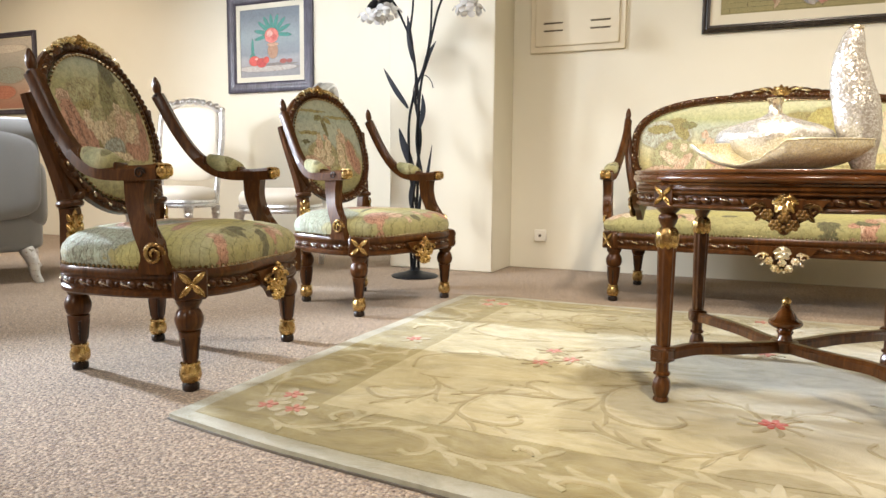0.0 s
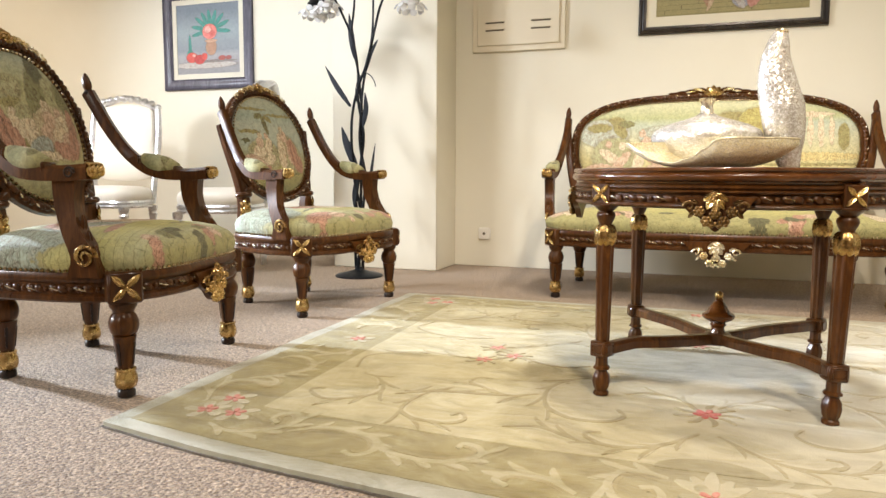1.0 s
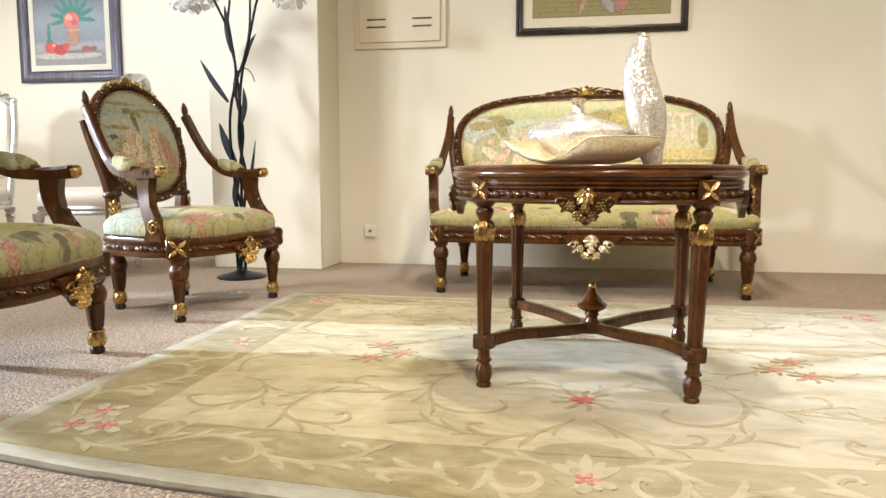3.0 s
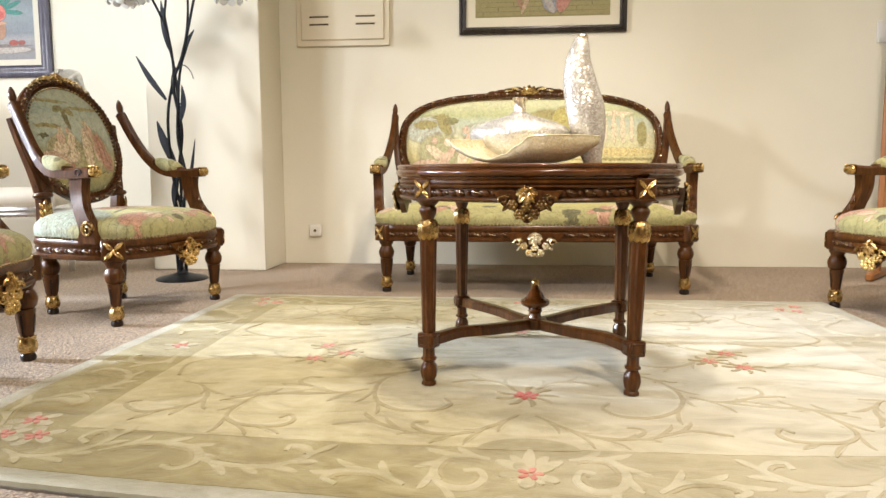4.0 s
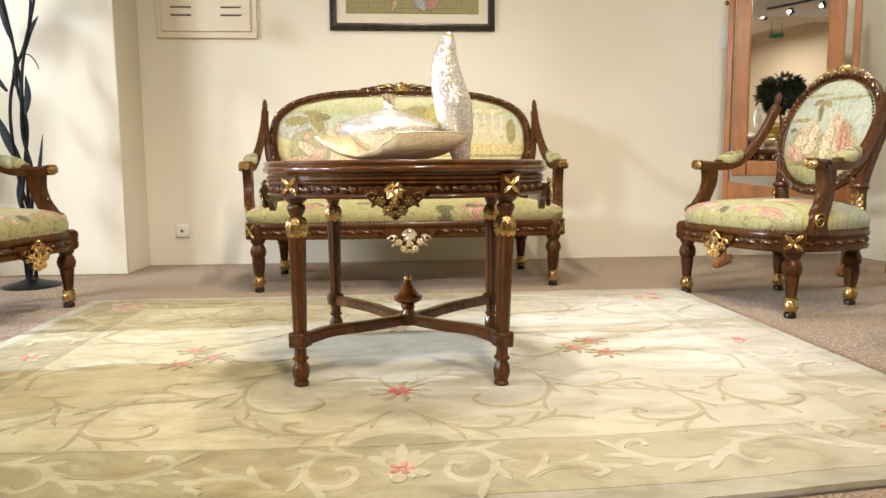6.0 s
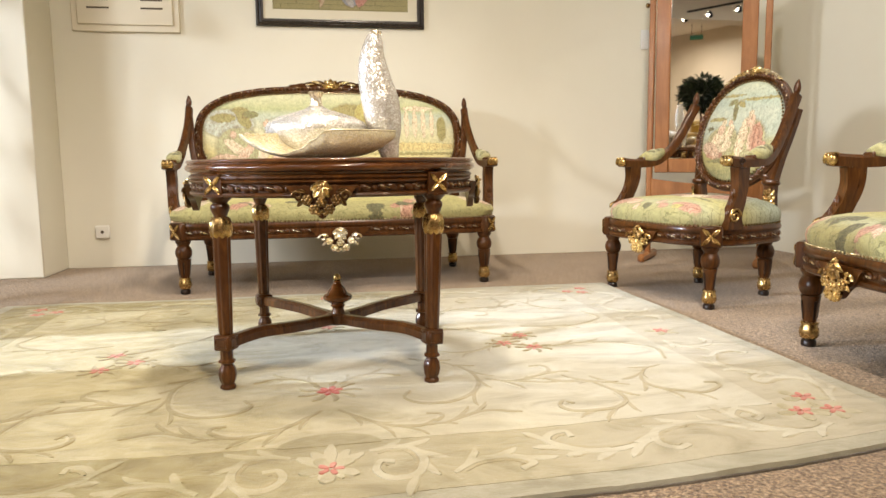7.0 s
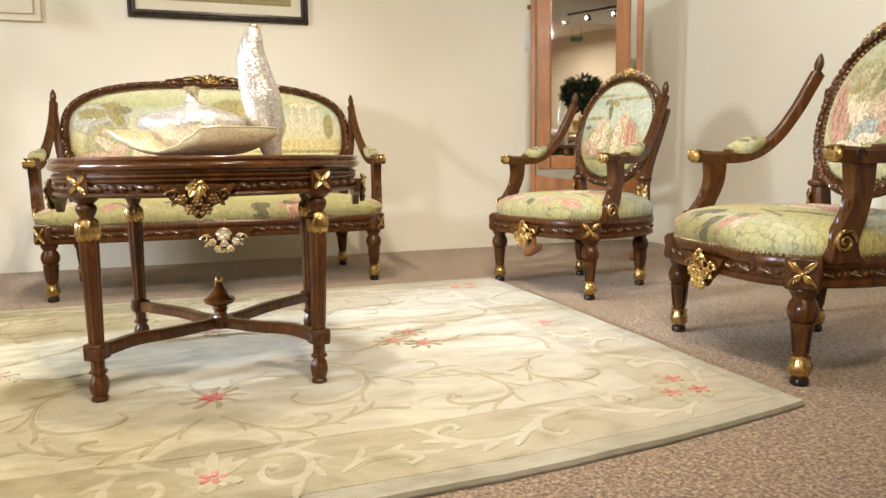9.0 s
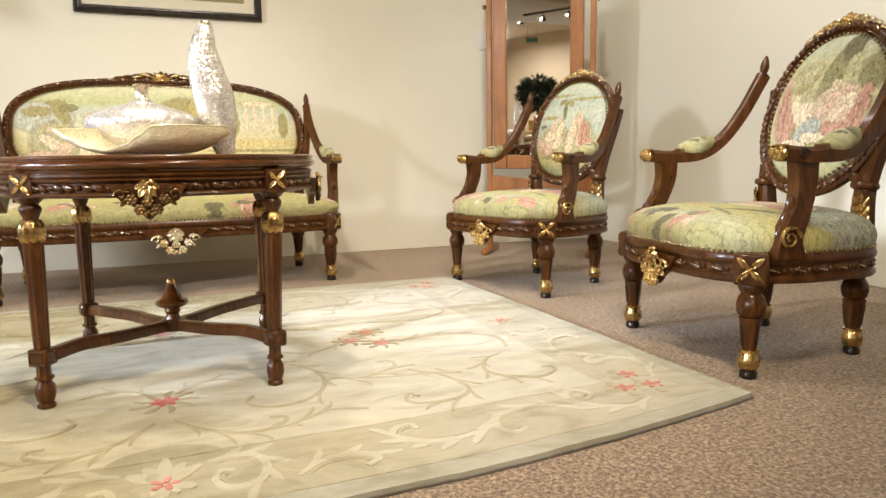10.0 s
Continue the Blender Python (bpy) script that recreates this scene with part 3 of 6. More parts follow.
# ---- modelling helpers ----
class Geo:
    """Vertices and faces that grow piece by piece."""

    def __init__(self):
        self.v, self.f = [], []

    def add(self, verts, faces, m=None):
        base = len(self.v)
        self.v += [tuple(m @ Vector(p)) if m else tuple(p) for p in verts]
        self.f += [tuple(i + base for i in f) for f in faces]
        return self

    def box(self, c, s, b=0.004, m=None):
        """A box with chamfered edges: centre, full sizes, chamfer."""
        h = [a / 2 for a in s]
        b = min(b, min(h) * 0.8)
        verts, idx = [], {}
        for sx in (-1, 1):
            for sy in (-1, 1):
                for sz in (-1, 1):
                    for k in range(3):
                        p = [sx * (h[0] - b), sy * (h[1] - b), sz * (h[2] - b)]
                        p[k] = (sx, sy, sz)[k] * h[k]
                        idx[sx, sy, sz, k] = len(verts)
                        verts.append([p[i] + c[i] for i in range(3)])
        faces = []
        for k in range(3):
            a, d = (k + 1) % 3, (k + 2) % 3
            for s0 in (-1, 1):
                ring = []
                for sa, sd in ((-1, -1), (1, -1), (1, 1), (-1, 1)):
                    key = [0, 0, 0]
                    key[k], key[a], key[d] = s0, sa, sd
                    ring.append(idx[(*key, k)])
                faces.append(ring if s0 > 0 else ring[::-1])
            for sa in (-1, 1):
                for sd in (-1, 1):
                    key0, key1 = [0, 0, 0], [0, 0, 0]
                    key0[k], key1[k] = -1, 1
                    key0[a] = key1[a] = sa
                    key0[d] = key1[d] = sd
                    q = [idx[(*key0, a)], idx[(*key1, a)], idx[(*key1, d)], idx[(*key0, d)]]
                    faces.append(q[::-1] if sa * sd > 0 else q)
        for sx in (-1, 1):
            for sy in (-1, 1):
                for sz in (-1, 1):
                    q = [idx[sx, sy, sz, k] for k in range(3)]
                    faces.append(q if sx * sy * sz > 0 else q[::-1])
        return self.add(verts, faces, m)

    def soft(self, c, s, power=5.0, m=None):
        """A stuffed body: a box with large soft roundings all over."""
        def bend(v):
            return math.copysign(abs(v) ** (2 / power), v)
        seg, rings = 40, 24
        verts = []
        for j in range(1, rings):
            ph = math.pi * (j / rings - 0.5)
            for i in range(seg):
                th = 2 * math.pi * i / seg
                verts.append((c[0] + s[0] / 2 * bend(math.cos(ph)) * bend(math.cos(th)), c[1] + s[1] / 2 * bend(math.cos(ph)) * bend(math.sin(th)), c[2] + s[2] / 2 * bend(math.sin(ph))))
        n = rings - 1
        faces = [(j * seg + i, j * seg + (i + 1) % seg, (j + 1) * seg + (i + 1) % seg, (j + 1) * seg + i) for j in range(n - 1) for i in range(seg)]
        faces += [tuple(range(seg))[::-1], tuple((n - 1) * seg + i for i in range(seg))]
        return self.add(verts, faces, m)

    def lathe(self, profile, seg=20, m=None, flute=0.0, flutes=8):
        """profile: (radius, height) from the bottom up."""
        verts, faces = [], []
        for r, z in profile:
            for i in range(seg):
                a = 2 * math.pi * i / seg
                rr = r * (1 - flute * (0.5 + 0.5 * math.cos(flutes * a)))
                verts.append((rr * math.cos(a), rr * math.sin(a), z))
        for j in range(len(profile) - 1):
            for i in range(seg):
                k = (i + 1) % seg
                faces.append((j * seg + i, j * seg + k, (j + 1) * seg + k, (j + 1) * seg + i))
        faces.append(tuple(range(seg))[::-1])
        faces.append(tuple((len(profile) - 1) * seg + i for i in range(seg)))
        return self.add(verts, faces, m)

    def ball(self, c, r, seg=10, rings=6, m=None):
        rx, ry, rz = (r, r, r) if isinstance(r, (int, float)) else r
        prof = [(math.sin(math.pi * k / rings), -math.cos(math.pi * k / rings)) for k in range(1, rings)]
        verts = [(rx * a * math.cos(2 * math.pi * i / seg), ry * a * math.sin(2 * math.pi * i / seg), rz * z) for a, z in prof for i in range(seg)]
        n = len(prof)
        faces = [(j * seg + i, j * seg + (i + 1) % seg, (j + 1) * seg + (i + 1) % seg, (j + 1) * seg + i) for j in range(n - 1) for i in range(seg)]
        verts += [(0, 0, -rz), (0, 0, rz)]
        faces += [(n * seg, (i + 1) % seg, i) for i in range(seg)] + [(n * seg + 1, (n - 1) * seg + i, (n - 1) * seg + (i + 1) % seg) for i in range(seg)]
        place = Matrix.Translation(c) @ m if m else Matrix.Translation(c)
        return self.add(verts, faces, place)

    def sweep(self, path, section, size=None, closed=False, up=(0, 0, 1), caps=True):
        """section: 2D points (side, up); size(t): factor or (side, up) factors along the path."""
        pts = [Vector(p) for p in path]
        n, ns = len(pts), len(section)
        verts, faces = [], []
        for i, p in enumerate(pts):
            a = pts[i - 1] if i or closed else p
            b = pts[(i + 1) % n] if i < n - 1 or closed else p
            tan = (b - a).normalized()
            side = tan.cross(Vector(up))
            side = side.normalized() if side.length > 1e-4 else Vector((1, 0, 0))
            top = side.cross(tan).normalized()
            k = size(i / (n - 1)) if size else 1.0
            ks, ku = (k, k) if isinstance(k, (int, float)) else k
            verts += [p + side * (sx * ks) + top * (sy * ku) for sx, sy in section]
        for i in range(n if closed else n - 1):
            j = (i + 1) % n
            faces += [(i * ns + s, i * ns + (s + 1) % ns, j * ns + (s + 1) % ns, j * ns + s) for s in range(ns)]
        if caps and not closed:
            faces += [tuple(range(ns))[::-1], tuple((n - 1) * ns + s for s in range(ns))]
        return self.add(verts, faces)


def round_section(r, seg=10, flat=1.0):
    return [(r * math.cos(2 * math.pi * i / seg), flat * r * math.sin(2 * math.pi * i / seg)) for i in range(seg)]


def spline(ctrl, steps=8, closed=False):
    """A smooth line through the control points."""
    c = [Vector(p) for p in ctrl]
    n, out = len(c), []
    for i in range(n if closed else n - 1):
        p1, p2 = c[i], c[(i + 1) % n]
        p0 = c[i - 1] if i or closed else p1 * 2 - p2
        p3 = c[(i + 2) % n] if i + 2 < n or closed else p2 * 2 - p1
        for k in range(steps):
            t = k / steps
            out.append(0.5 * (2 * p1 + (p2 - p0) * t + (2 * p0 - 5 * p1 + 4 * p2 - p3) * t * t + (3 * p1 - p0 - 3 * p2 + p3) * t ** 3))
    if not closed:
        out.append(c[-1])
    return out


def mesh_of(name, geo, material, angle=40):
    me = bpy.data.meshes.new(name)
    me.from_pydata(geo.v, [], geo.f)
    me.validate()
    me.materials.append(material)
    bm = bmesh.new()
    bm.from_mesh(me)
    bmesh.ops.recalc_face_normals(bm, faces=bm.faces)
    bm.to_mesh(me)
    bm.free()
    me.shade_smooth()
    me.set_sharp_from_angle(angle=radians(angle))
    return me


def part(name, geo, material, parent, label="", m=None, angle=40):
    ob = new(name, geo if isinstance(geo, bpy.types.Mesh) else mesh_of(name, geo, material, angle))
    ob.parent = parent
    if m is not None:
        ob.matrix_basis = m
    if label:
        ob["label"] = label
    if name in ("nail_trim", "gilded_fan", "gilded_blossom", "gilt_glint_fleck", "carved_ribbon", "carved_edge", "crystal_petals"):
        ob["kind"] = "stuff"
    return ob


def thing(name, label, category, m=None, group="", geo=None, material=None, kind=""):
    ob = new(name, mesh_of(name, geo, material) if geo else None)
    if m is not None:
        ob.matrix_basis = m
    return tagged(ob, label, category, group, kind)


def setting(name, geo, material, label, category):
    return tagged(new(name, mesh_of(name, geo, material)), label, category, kind="structure")


def resample(pts, step, closed=False):
    """Points at even steps along a line, with the direction at each."""
    pts = [Vector(p) for p in pts]
    if closed:
        pts = pts + [pts[0]]
    out, left = [], step / 2
    for a, b in zip(pts, pts[1:]):
        d = (b - a).length
        while left <= d:
            out.append((a.lerp(b, left / d), (b - a).normalized()))
            left += step
        left -= d
    return out

# ---- the room ----
H = 2.85
BACK, RIGHT = 2.03, 3.22
setting("floor", Geo().box((-2.3, -2.2, -0.05), (11.8, 10.0, 0.1), 0.001), carpet, "beige-brown speckled loop-pile carpet floor", "floor")
setting("ceiling", Geo().box((-2.3, -2.2, H + 0.05), (11.8, 10.0, 0.1), 0.001), ceiling_paint, "plain beige-grey painted showroom ceiling", "ceiling")
setting("wall_back", Geo().box((1.08, BACK + 0.075, H / 2), (4.96, 0.15, H), 0.002), wall_paint, "cream painted plaster wall behind the sofa", "wall")
setting("pillar", Geo().box((-1.7675, 2.125, H / 2), (0.735, 0.95, H), 0.006), wall_paint, "cream painted square wall pillar", "pillar")
setting("wall_left_back", Geo().box((-5.15, 2.43, H / 2), (6.1, 0.15, H), 0.002), wall_paint, "cream painted plaster wall with pictures", "wall")
setting("wall_right", Geo().box((RIGHT + 0.1, -2.7425, H / 2), (0.2, 8.515, H), 0.004), wall_paint, "cream painted plaster side wall", "wall")
# shallow step added so that an edge of shade shows on the side wall
setting("wall_right_recess", Geo().box((RIGHT + 0.13, 1.7725, H / 2), (0.2, 0.515, H), 0.002), wall_paint, "cream painted strip of wall, set back to make an edge of shade", "wall")
setting("wall_left", Geo().box((-8.07, -2.2, H / 2), (0.15, 9.3, H), 0.002), shop_paint, "tan painted plaster wall", "wall")
setting("wall_front", Geo().box((-2.3, -6.95, H / 2), (11.5, 0.15, H), 0.002), shop_paint, "tan painted plaster wall", "wall")
setting("ceiling_beam", Geo().box((-3.6, -3.6, H - 0.19), (0.45, 6.5, 0.38), 0.004), ceiling_paint, "beige-grey boxed ceiling beam", "beam")


# ---- carved ornament ----
def leaf(geo, x, z, angle, length, width, m=None, thick=0.35, y=0.0):
    """A small carved leaf that starts at (x, z) and points at angle (0 is up) in a plane that faces -y."""
    a = radians(angle)
    c = (x + math.sin(a) * length / 2, y, z + math.cos(a) * length / 2)
    turn = Matrix.Rotation(a, 4, "Y")
    place = Matrix.Translation(c) @ turn
    verts, faces = [], []
    n = 6
    for i in range(n + 1):
        t = i / n
        w = width / 2 * math.sin(math.pi * (0.08 + 0.88 * t)) ** 0.8
        zz, bow = (t - 0.5) * length, -width * thick * math.sin(math.pi * t)
        verts += [(-w, bow * 0.2, zz), (-w * 0.5, bow * 0.9 - 0.001, zz), (0, bow * 0.65, zz), (w * 0.5, bow * 0.9 - 0.001, zz), (w, bow * 0.2, zz), (0, 0.003, zz)]
    for i in range(n):
        for k in range(6):
            j = (k + 1) % 6
            faces.append((i * 6 + k, i * 6 + j, i * 6 + 6 + j, i * 6 + 6 + k))
    faces += [(0, 1, 2, 3, 4, 5), tuple(n * 6 + k for k in (5, 4, 3, 2, 1, 0))]
    geo.add(verts, faces, (m or Matrix()) @ place)


def blossom(geo, x, z, r, m=None, y=0.0, petals=6):
    m = m or Matrix()
    for i in range(petals):
        a = 2 * math.pi * i / petals
        geo.ball(m @ Vector((x + 0.62 * r * math.cos(a), y - 0.25 * r, z + 0.62 * r * math.sin(a))), r * 0.42, 8, 5)
    geo.ball(m @ Vector((x, y - 0.5 * r, z)), r * 0.4, 8, 5)


def cartouche(w, h, m=None):
    """A gilded spray: a fan of drooping leaves, with two blossoms, buds and curls below it."""
    m = m or Matrix()
    fan, low = Geo(), Geo()
    for a in (0, -34, 34, -66, 66):
        leaf(fan, 0.03 * w * a / 34, 0.42 * h, 180 + a, h * (0.52 - 0.0012 * abs(a)), w * 0.15, m, 0.4, -0.012)
    for a in (-40, 0, 40):
        leaf(fan, 0, 0.38 * h, a, h * 0.14, w * 0.12, m, 0.5, -0.010)
    fan.ball(m @ Vector((0, -0.020, h * 0.36)), (w * 0.05, 0.008, h * 0.06), 8, 5)
    for bx, bz in ((-0.23, -0.04), (0.0, -0.10), (0.23, -0.04), (-0.12, -0.30), (0.12, -0.30)):
        blossom(low, bx * w, bz * h, h * 0.155, m, -0.008)
    for s in (-1, 1):
        curl = [m @ Vector((s * (w * 0.37 + h * 0.15 * (1 - 0.8 * t) * math.cos(6 * t)), -0.008, h * 0.08 + h * 0.15 * (1 - 0.8 * t) * math.sin(6 * t))) for t in [k / 22 for k in range(23)]]
        low.sweep(curl, round_section(h * 0.045, 8), lambda t: 1.0 - 0.4 * t, up=(0.3, 0.9, 0.2))
        leaf(low, s * w * 0.24, h * 0.16, s * 70, w * 0.14, h * 0.14, m, 0.5, -0.006)
        leaf(low, s * w * 0.30, -h * 0.04, s * 140, w * 0.13, h * 0.13, m, 0.5, -0.004)
        low.ball(m @ Vector((s * w * 0.05, -0.010, -h * 0.42)), h * 0.065, 8, 5)
    low.ball(m @ Vector((0, -0.012, -h * 0.05)), h * 0.06, 8, 5)
    low.ball(m @ Vector((0, -0.010, -h * 0.36)), h * 0.065, 8, 5)
    return fan, low


def spray(parent, w, h, m, bright, dull):
    fan, low = cartouche(w, h, m)
    part("gilded_fan", fan, bright, parent, "gilded leaf fan")
    part("gilded_blossom", low, dull, parent, "carved gilded blossoms")


def plaque(w, h, d, m=None):
    """The carved wooden drop behind a spray."""
    out = []
    for i in range(25):
        t = -1 + i / 12
        out.append((t * w / 2, h * 0.42 - h * 0.92 * (1 - abs(t) ** 1.5) ** 1.15 - 0.006 * math.cos(t * 9)))
    top = h * 0.46
    verts, faces = [], []
    for x, z in out:
        verts += [(x, -d, min(z, top - 0.002)), (x, -d, top), (x, d, top), (x, d, min(z, top - 0.002))]
    for i in range(24):
        for k in range(4):
            j = (k + 1) % 4
            faces.append((i * 4 + k, i * 4 + j, i * 4 + 4 + j, i * 4 + 4 + k))
    faces += [(0, 1, 2, 3), (99, 98, 97, 96)]
    return Geo().add(verts, faces, m)


def rosette(size, m):
    g = Geo()
    for a in (45, 135, 225, 315):
        leaf(g, 0, 0, a, size * 0.62, size * 0.24, m, 0.3, -0.002)
    g.ball(m @ Vector((0, -0.005, 0)), size * 0.09, 8, 5)
    return g


def volute(r, turns, m, width=0.006):
    pts = []
    for i in range(40):
        t = i / 39
        a, rr = t * turns * 2 * math.pi, r * (1 - 0.82 * t)
        pts.append(m @ Vector((rr * math.cos(a), -0.002, rr * math.sin(a))))
    return Geo().sweep(pts, round_section(width, 8), lambda t: 1.0 - 0.5 * t, up=(0.3, 0.9, 0.2))


def ribbon(path, step, r, closed=False, out=0.0, flat=0.6):
    """A carved twisted-ribbon moulding: slanted beads along a line."""
    g = Geo()
    for k, (p, d) in enumerate(resample(path, step, closed)):
        side = d.cross(Vector((0, 0, 1)))
        if side.length < 1e-3:
            side = Vector((1, 0, 0))
        q = d.to_track_quat("X", "Z").to_matrix().to_4x4() @ Matrix.Rotation(radians(24), 4, "Y")
        big = k % 3 != 2
        g.ball(p + side.normalized() * out, (step * (0.62 if big else 0.3), r * flat, r * (1.0 if big else 0.75)), 8, 5, q)
    return g


def nails(path, step, r, closed=False):
    g = Geo()
    for p, d in resample(path, step, closed):
        g.ball(p, r, 6, 4)
    return g


LEG = [(0.020, 0.0), (0.024, 0.004), (0.024, 0.018), (0.019, 0.024)]
CUP = [(0.020, 0.024), (0.027, 0.029), (0.0315, 0.042), (0.0305, 0.058), (0.026, 0.070), (0.025, 0.073), (0.0285, 0.075), (0.0285, 0.081), (0.024, 0.083)]
TAPER = [(0.021, 0.080), (0.022, 0.087), (0.0295, 0.150), (0.0335, 0.172)]
KNOB = [(0.026, 0.172), (0.035, 0.181), (0.0395, 0.198), (0.0395, 0.210), (0.034, 0.226), (0.027, 0.236), (0.030, 0.243), (0.036, 0.252), (0.037, 0.262), (0.033, 0.268)]


def chair_leg(parent, x, y, tall, turn=0.0):
    m = pose(x, y, 0, 0, 0, turn)
    leg = part("leg", Geo().lathe(TAPER, 24, None, 0.10, 4), walnut, parent, "", m)
    part("foot_pad", Geo().lathe(LEG, 16), walnut_dark, leg)
    part("gilded_cup", Geo().lathe(CUP, 24, None, 0.10, 8), gold, leg, "gilded fluted cup above the foot")
    part("knob", Geo().lathe(KNOB, 24, None, 0.03, 8), walnut, leg)
    g = Geo()
    for a in range(4):
        g.add(*strip_groove(0.0312, 0.092, 0.155), pose(0, 0, 0, 0, 0, 90 * a + 45))
    part("groove", g, walnut_dark, leg)
    if tall:
        part("corner_block", Geo().box((0, 0, 0.306), (0.088, 0.088, 0.086), 0.006), walnut, leg)
        part("rosette", rosette(0.078, pose(0, -0.045, 0.306)), gold, leg, "gilded four-leaf rosette")
    return leg


def strip_groove(r, z0, z1):
    v = [(-0.003, -r * 0.79, z0), (0.003, -r * 0.79, z0), (0.004, -r * 1.02, z1), (-0.004, -r * 1.02, z1),
         (-0.003, -r * 0.5, z0), (0.003, -r * 0.5, z0), (0.004, -r * 0.6, z1), (-0.004, -r * 0.6, z1)]
    return v, [(0, 1, 2, 3), (4, 7, 6, 5), (0, 4, 5, 1), (1, 5, 6, 2), (2, 6, 7, 3), (3, 7, 4, 0)]


def cushion(outline, rings):
    """A stuffed seat: rings of (scale, height) of a plan outline, closed at the top."""
    g = Geo()
    n = len(outline)
    c = Vector((0, 0.0))
    verts = [((p[0] - c[0]) * s + c[0], (p[1] - c[1]) * s + c[1], z) for s, z in rings for p in outline]
    faces = [(j * n + i, j * n + (i + 1) % n, (j + 1) * n + (i + 1) % n, (j + 1) * n + i) for j in range(len(rings) - 1) for i in range(n)]
    faces.append(tuple((len(rings) - 1) * n + i for i in range(n)))
    faces.append(tuple(range(n))[::-1])
    return g.add(verts, faces)


def oval(a, b, power, centre, tilt, n=64, lift=0.0, clip=None):
    """A closed superellipse in a plane that leans back by tilt degrees."""
    t = radians(tilt)
    up, out = Vector((0, math.sin(t), math.cos(t))), Vector((0, -math.cos(t), math.sin(t)))
    pts = []
    for i in range(n):
        ang = 2 * math.pi * i / n
        c, s = math.cos(ang), math.sin(ang)
        u = a * math.copysign(abs(c) ** (2 / power), c)
        w = b * math.copysign(abs(s) ** (2 / power), s)
        pts.append(Vector(centre) + Vector((u, 0, 0)) + up * w + out * lift)
    return pts


def upholstered_oval(parent, a, b, power, centre, tilt, material, frame_w, n=64):
    """The padded oval back with its carved frame, ribbon and nail trim."""
    t = radians(tilt)
    up, out = Vector((0, math.sin(t), math.cos(t))), Vector((0, -math.cos(t), math.sin(t)))
    g = Geo()
    rings = ((1.0, -0.022), (1.0, 0.004), (0.985, 0.013), (0.93, 0.021), (0.80, 0.030), (0.55, 0.037), (0.25, 0.040))
    inner = oval(a - frame_w, b - frame_w, power, (0, 0, 0), tilt, n)
    verts = [Vector(centre) + p * s + out * d for s, d in rings for p in inner]
    verts += [Vector(centre) + out * 0.041, Vector(centre) - out * 0.03]
    k = len(rings)
    faces = [(j * n + i, j * n + (i + 1) % n, (j + 1) * n + (i + 1) % n, (j + 1) * n + i) for j in range(k - 1) for i in range(n)]
    faces += [((k - 1) * n + i, (k - 1) * n + (i + 1) % n, k * n) for i in range(n)]
    faces += [((i + 1) % n, i, k * n + 1) for i in range(n)]
    g.add(verts, faces)
    back = part("backrest", g, material, parent, "padded back in woven pastoral tapestry")
    ring = oval(a - frame_w * 0.5, b - frame_w * 0.5, power, centre, tilt, n)
    sec = [(-0.5, -0.42), (0.3, -0.42), (0.5, -0.2), (0.5, 0.22), (0.28, 0.42), (0.05, 0.5), (-0.12, 0.36), (-0.3, 0.42), (-0.5, 0.2)]
    frame_ = part("back_frame", Geo().sweep(ring, [(x * frame_w, y * 0.042) for x, y in sec], None, True, tuple(out)), walnut, parent)
    rib = Geo()
    line = oval(a - frame_w * 0.42, b - frame_w * 0.42, power, centre, tilt, n, 0.020)
    for j, (p, d) in enumerate(resample(line, 0.021, True)):
        m = Matrix((d, d.cross(out), out)).transposed().to_4x4() @ Matrix.Rotation(radians(26), 4, "Z")
        rib.ball(p, (0.0135, frame_w * (0.30 if j % 3 else 0.2), 0.0095), 8, 5, m)
    part("carved_ribbon", rib, walnut, frame_)
    flecks = Geo()
    for p, d in resample(oval(a - frame_w * 0.30, b - frame_w * 0.30, power, centre, tilt, n, 0.026), 0.063, True):
        m = Matrix((d, d.cross(out), out)).transposed().to_4x4() @ Matrix.Rotation(radians(26), 4, "Z")
        flecks.ball(p, (0.009, 0.0032, 0.003), 8, 5, m)
    part("gilt_glint_fleck", flecks, pale_gold, frame_, "silver-gilt flecks on the frame")
    part("nail_trim", nails(oval(a - frame_w * 1.05, b - frame_w * 1.05, power, centre, tilt, n, 0.018), 0.0175, 0.0055, True), brass, back, "row of domed brass nails")
    return frame_, up, out


def seat_outline(w_front, w_side, w_back, front, back, n=6):
    half = [(0, -front), (w_front * 0.55, -front + 0.005), (w_front * 0.93, -front + 0.055), (w_side, -front * 0.45), (w_side * 0.99, 0.03), (w_side * 0.90, back * 0.62), (w_back, back * 0.93), (w_back * 0.55, back)]
    full = half + [(0, back)] + [(-x, y) for x, y in half[:0:-1]]
    return [(p[0], p[1]) for p in spline([(x, y, 0) for x, y in full], n, True)]


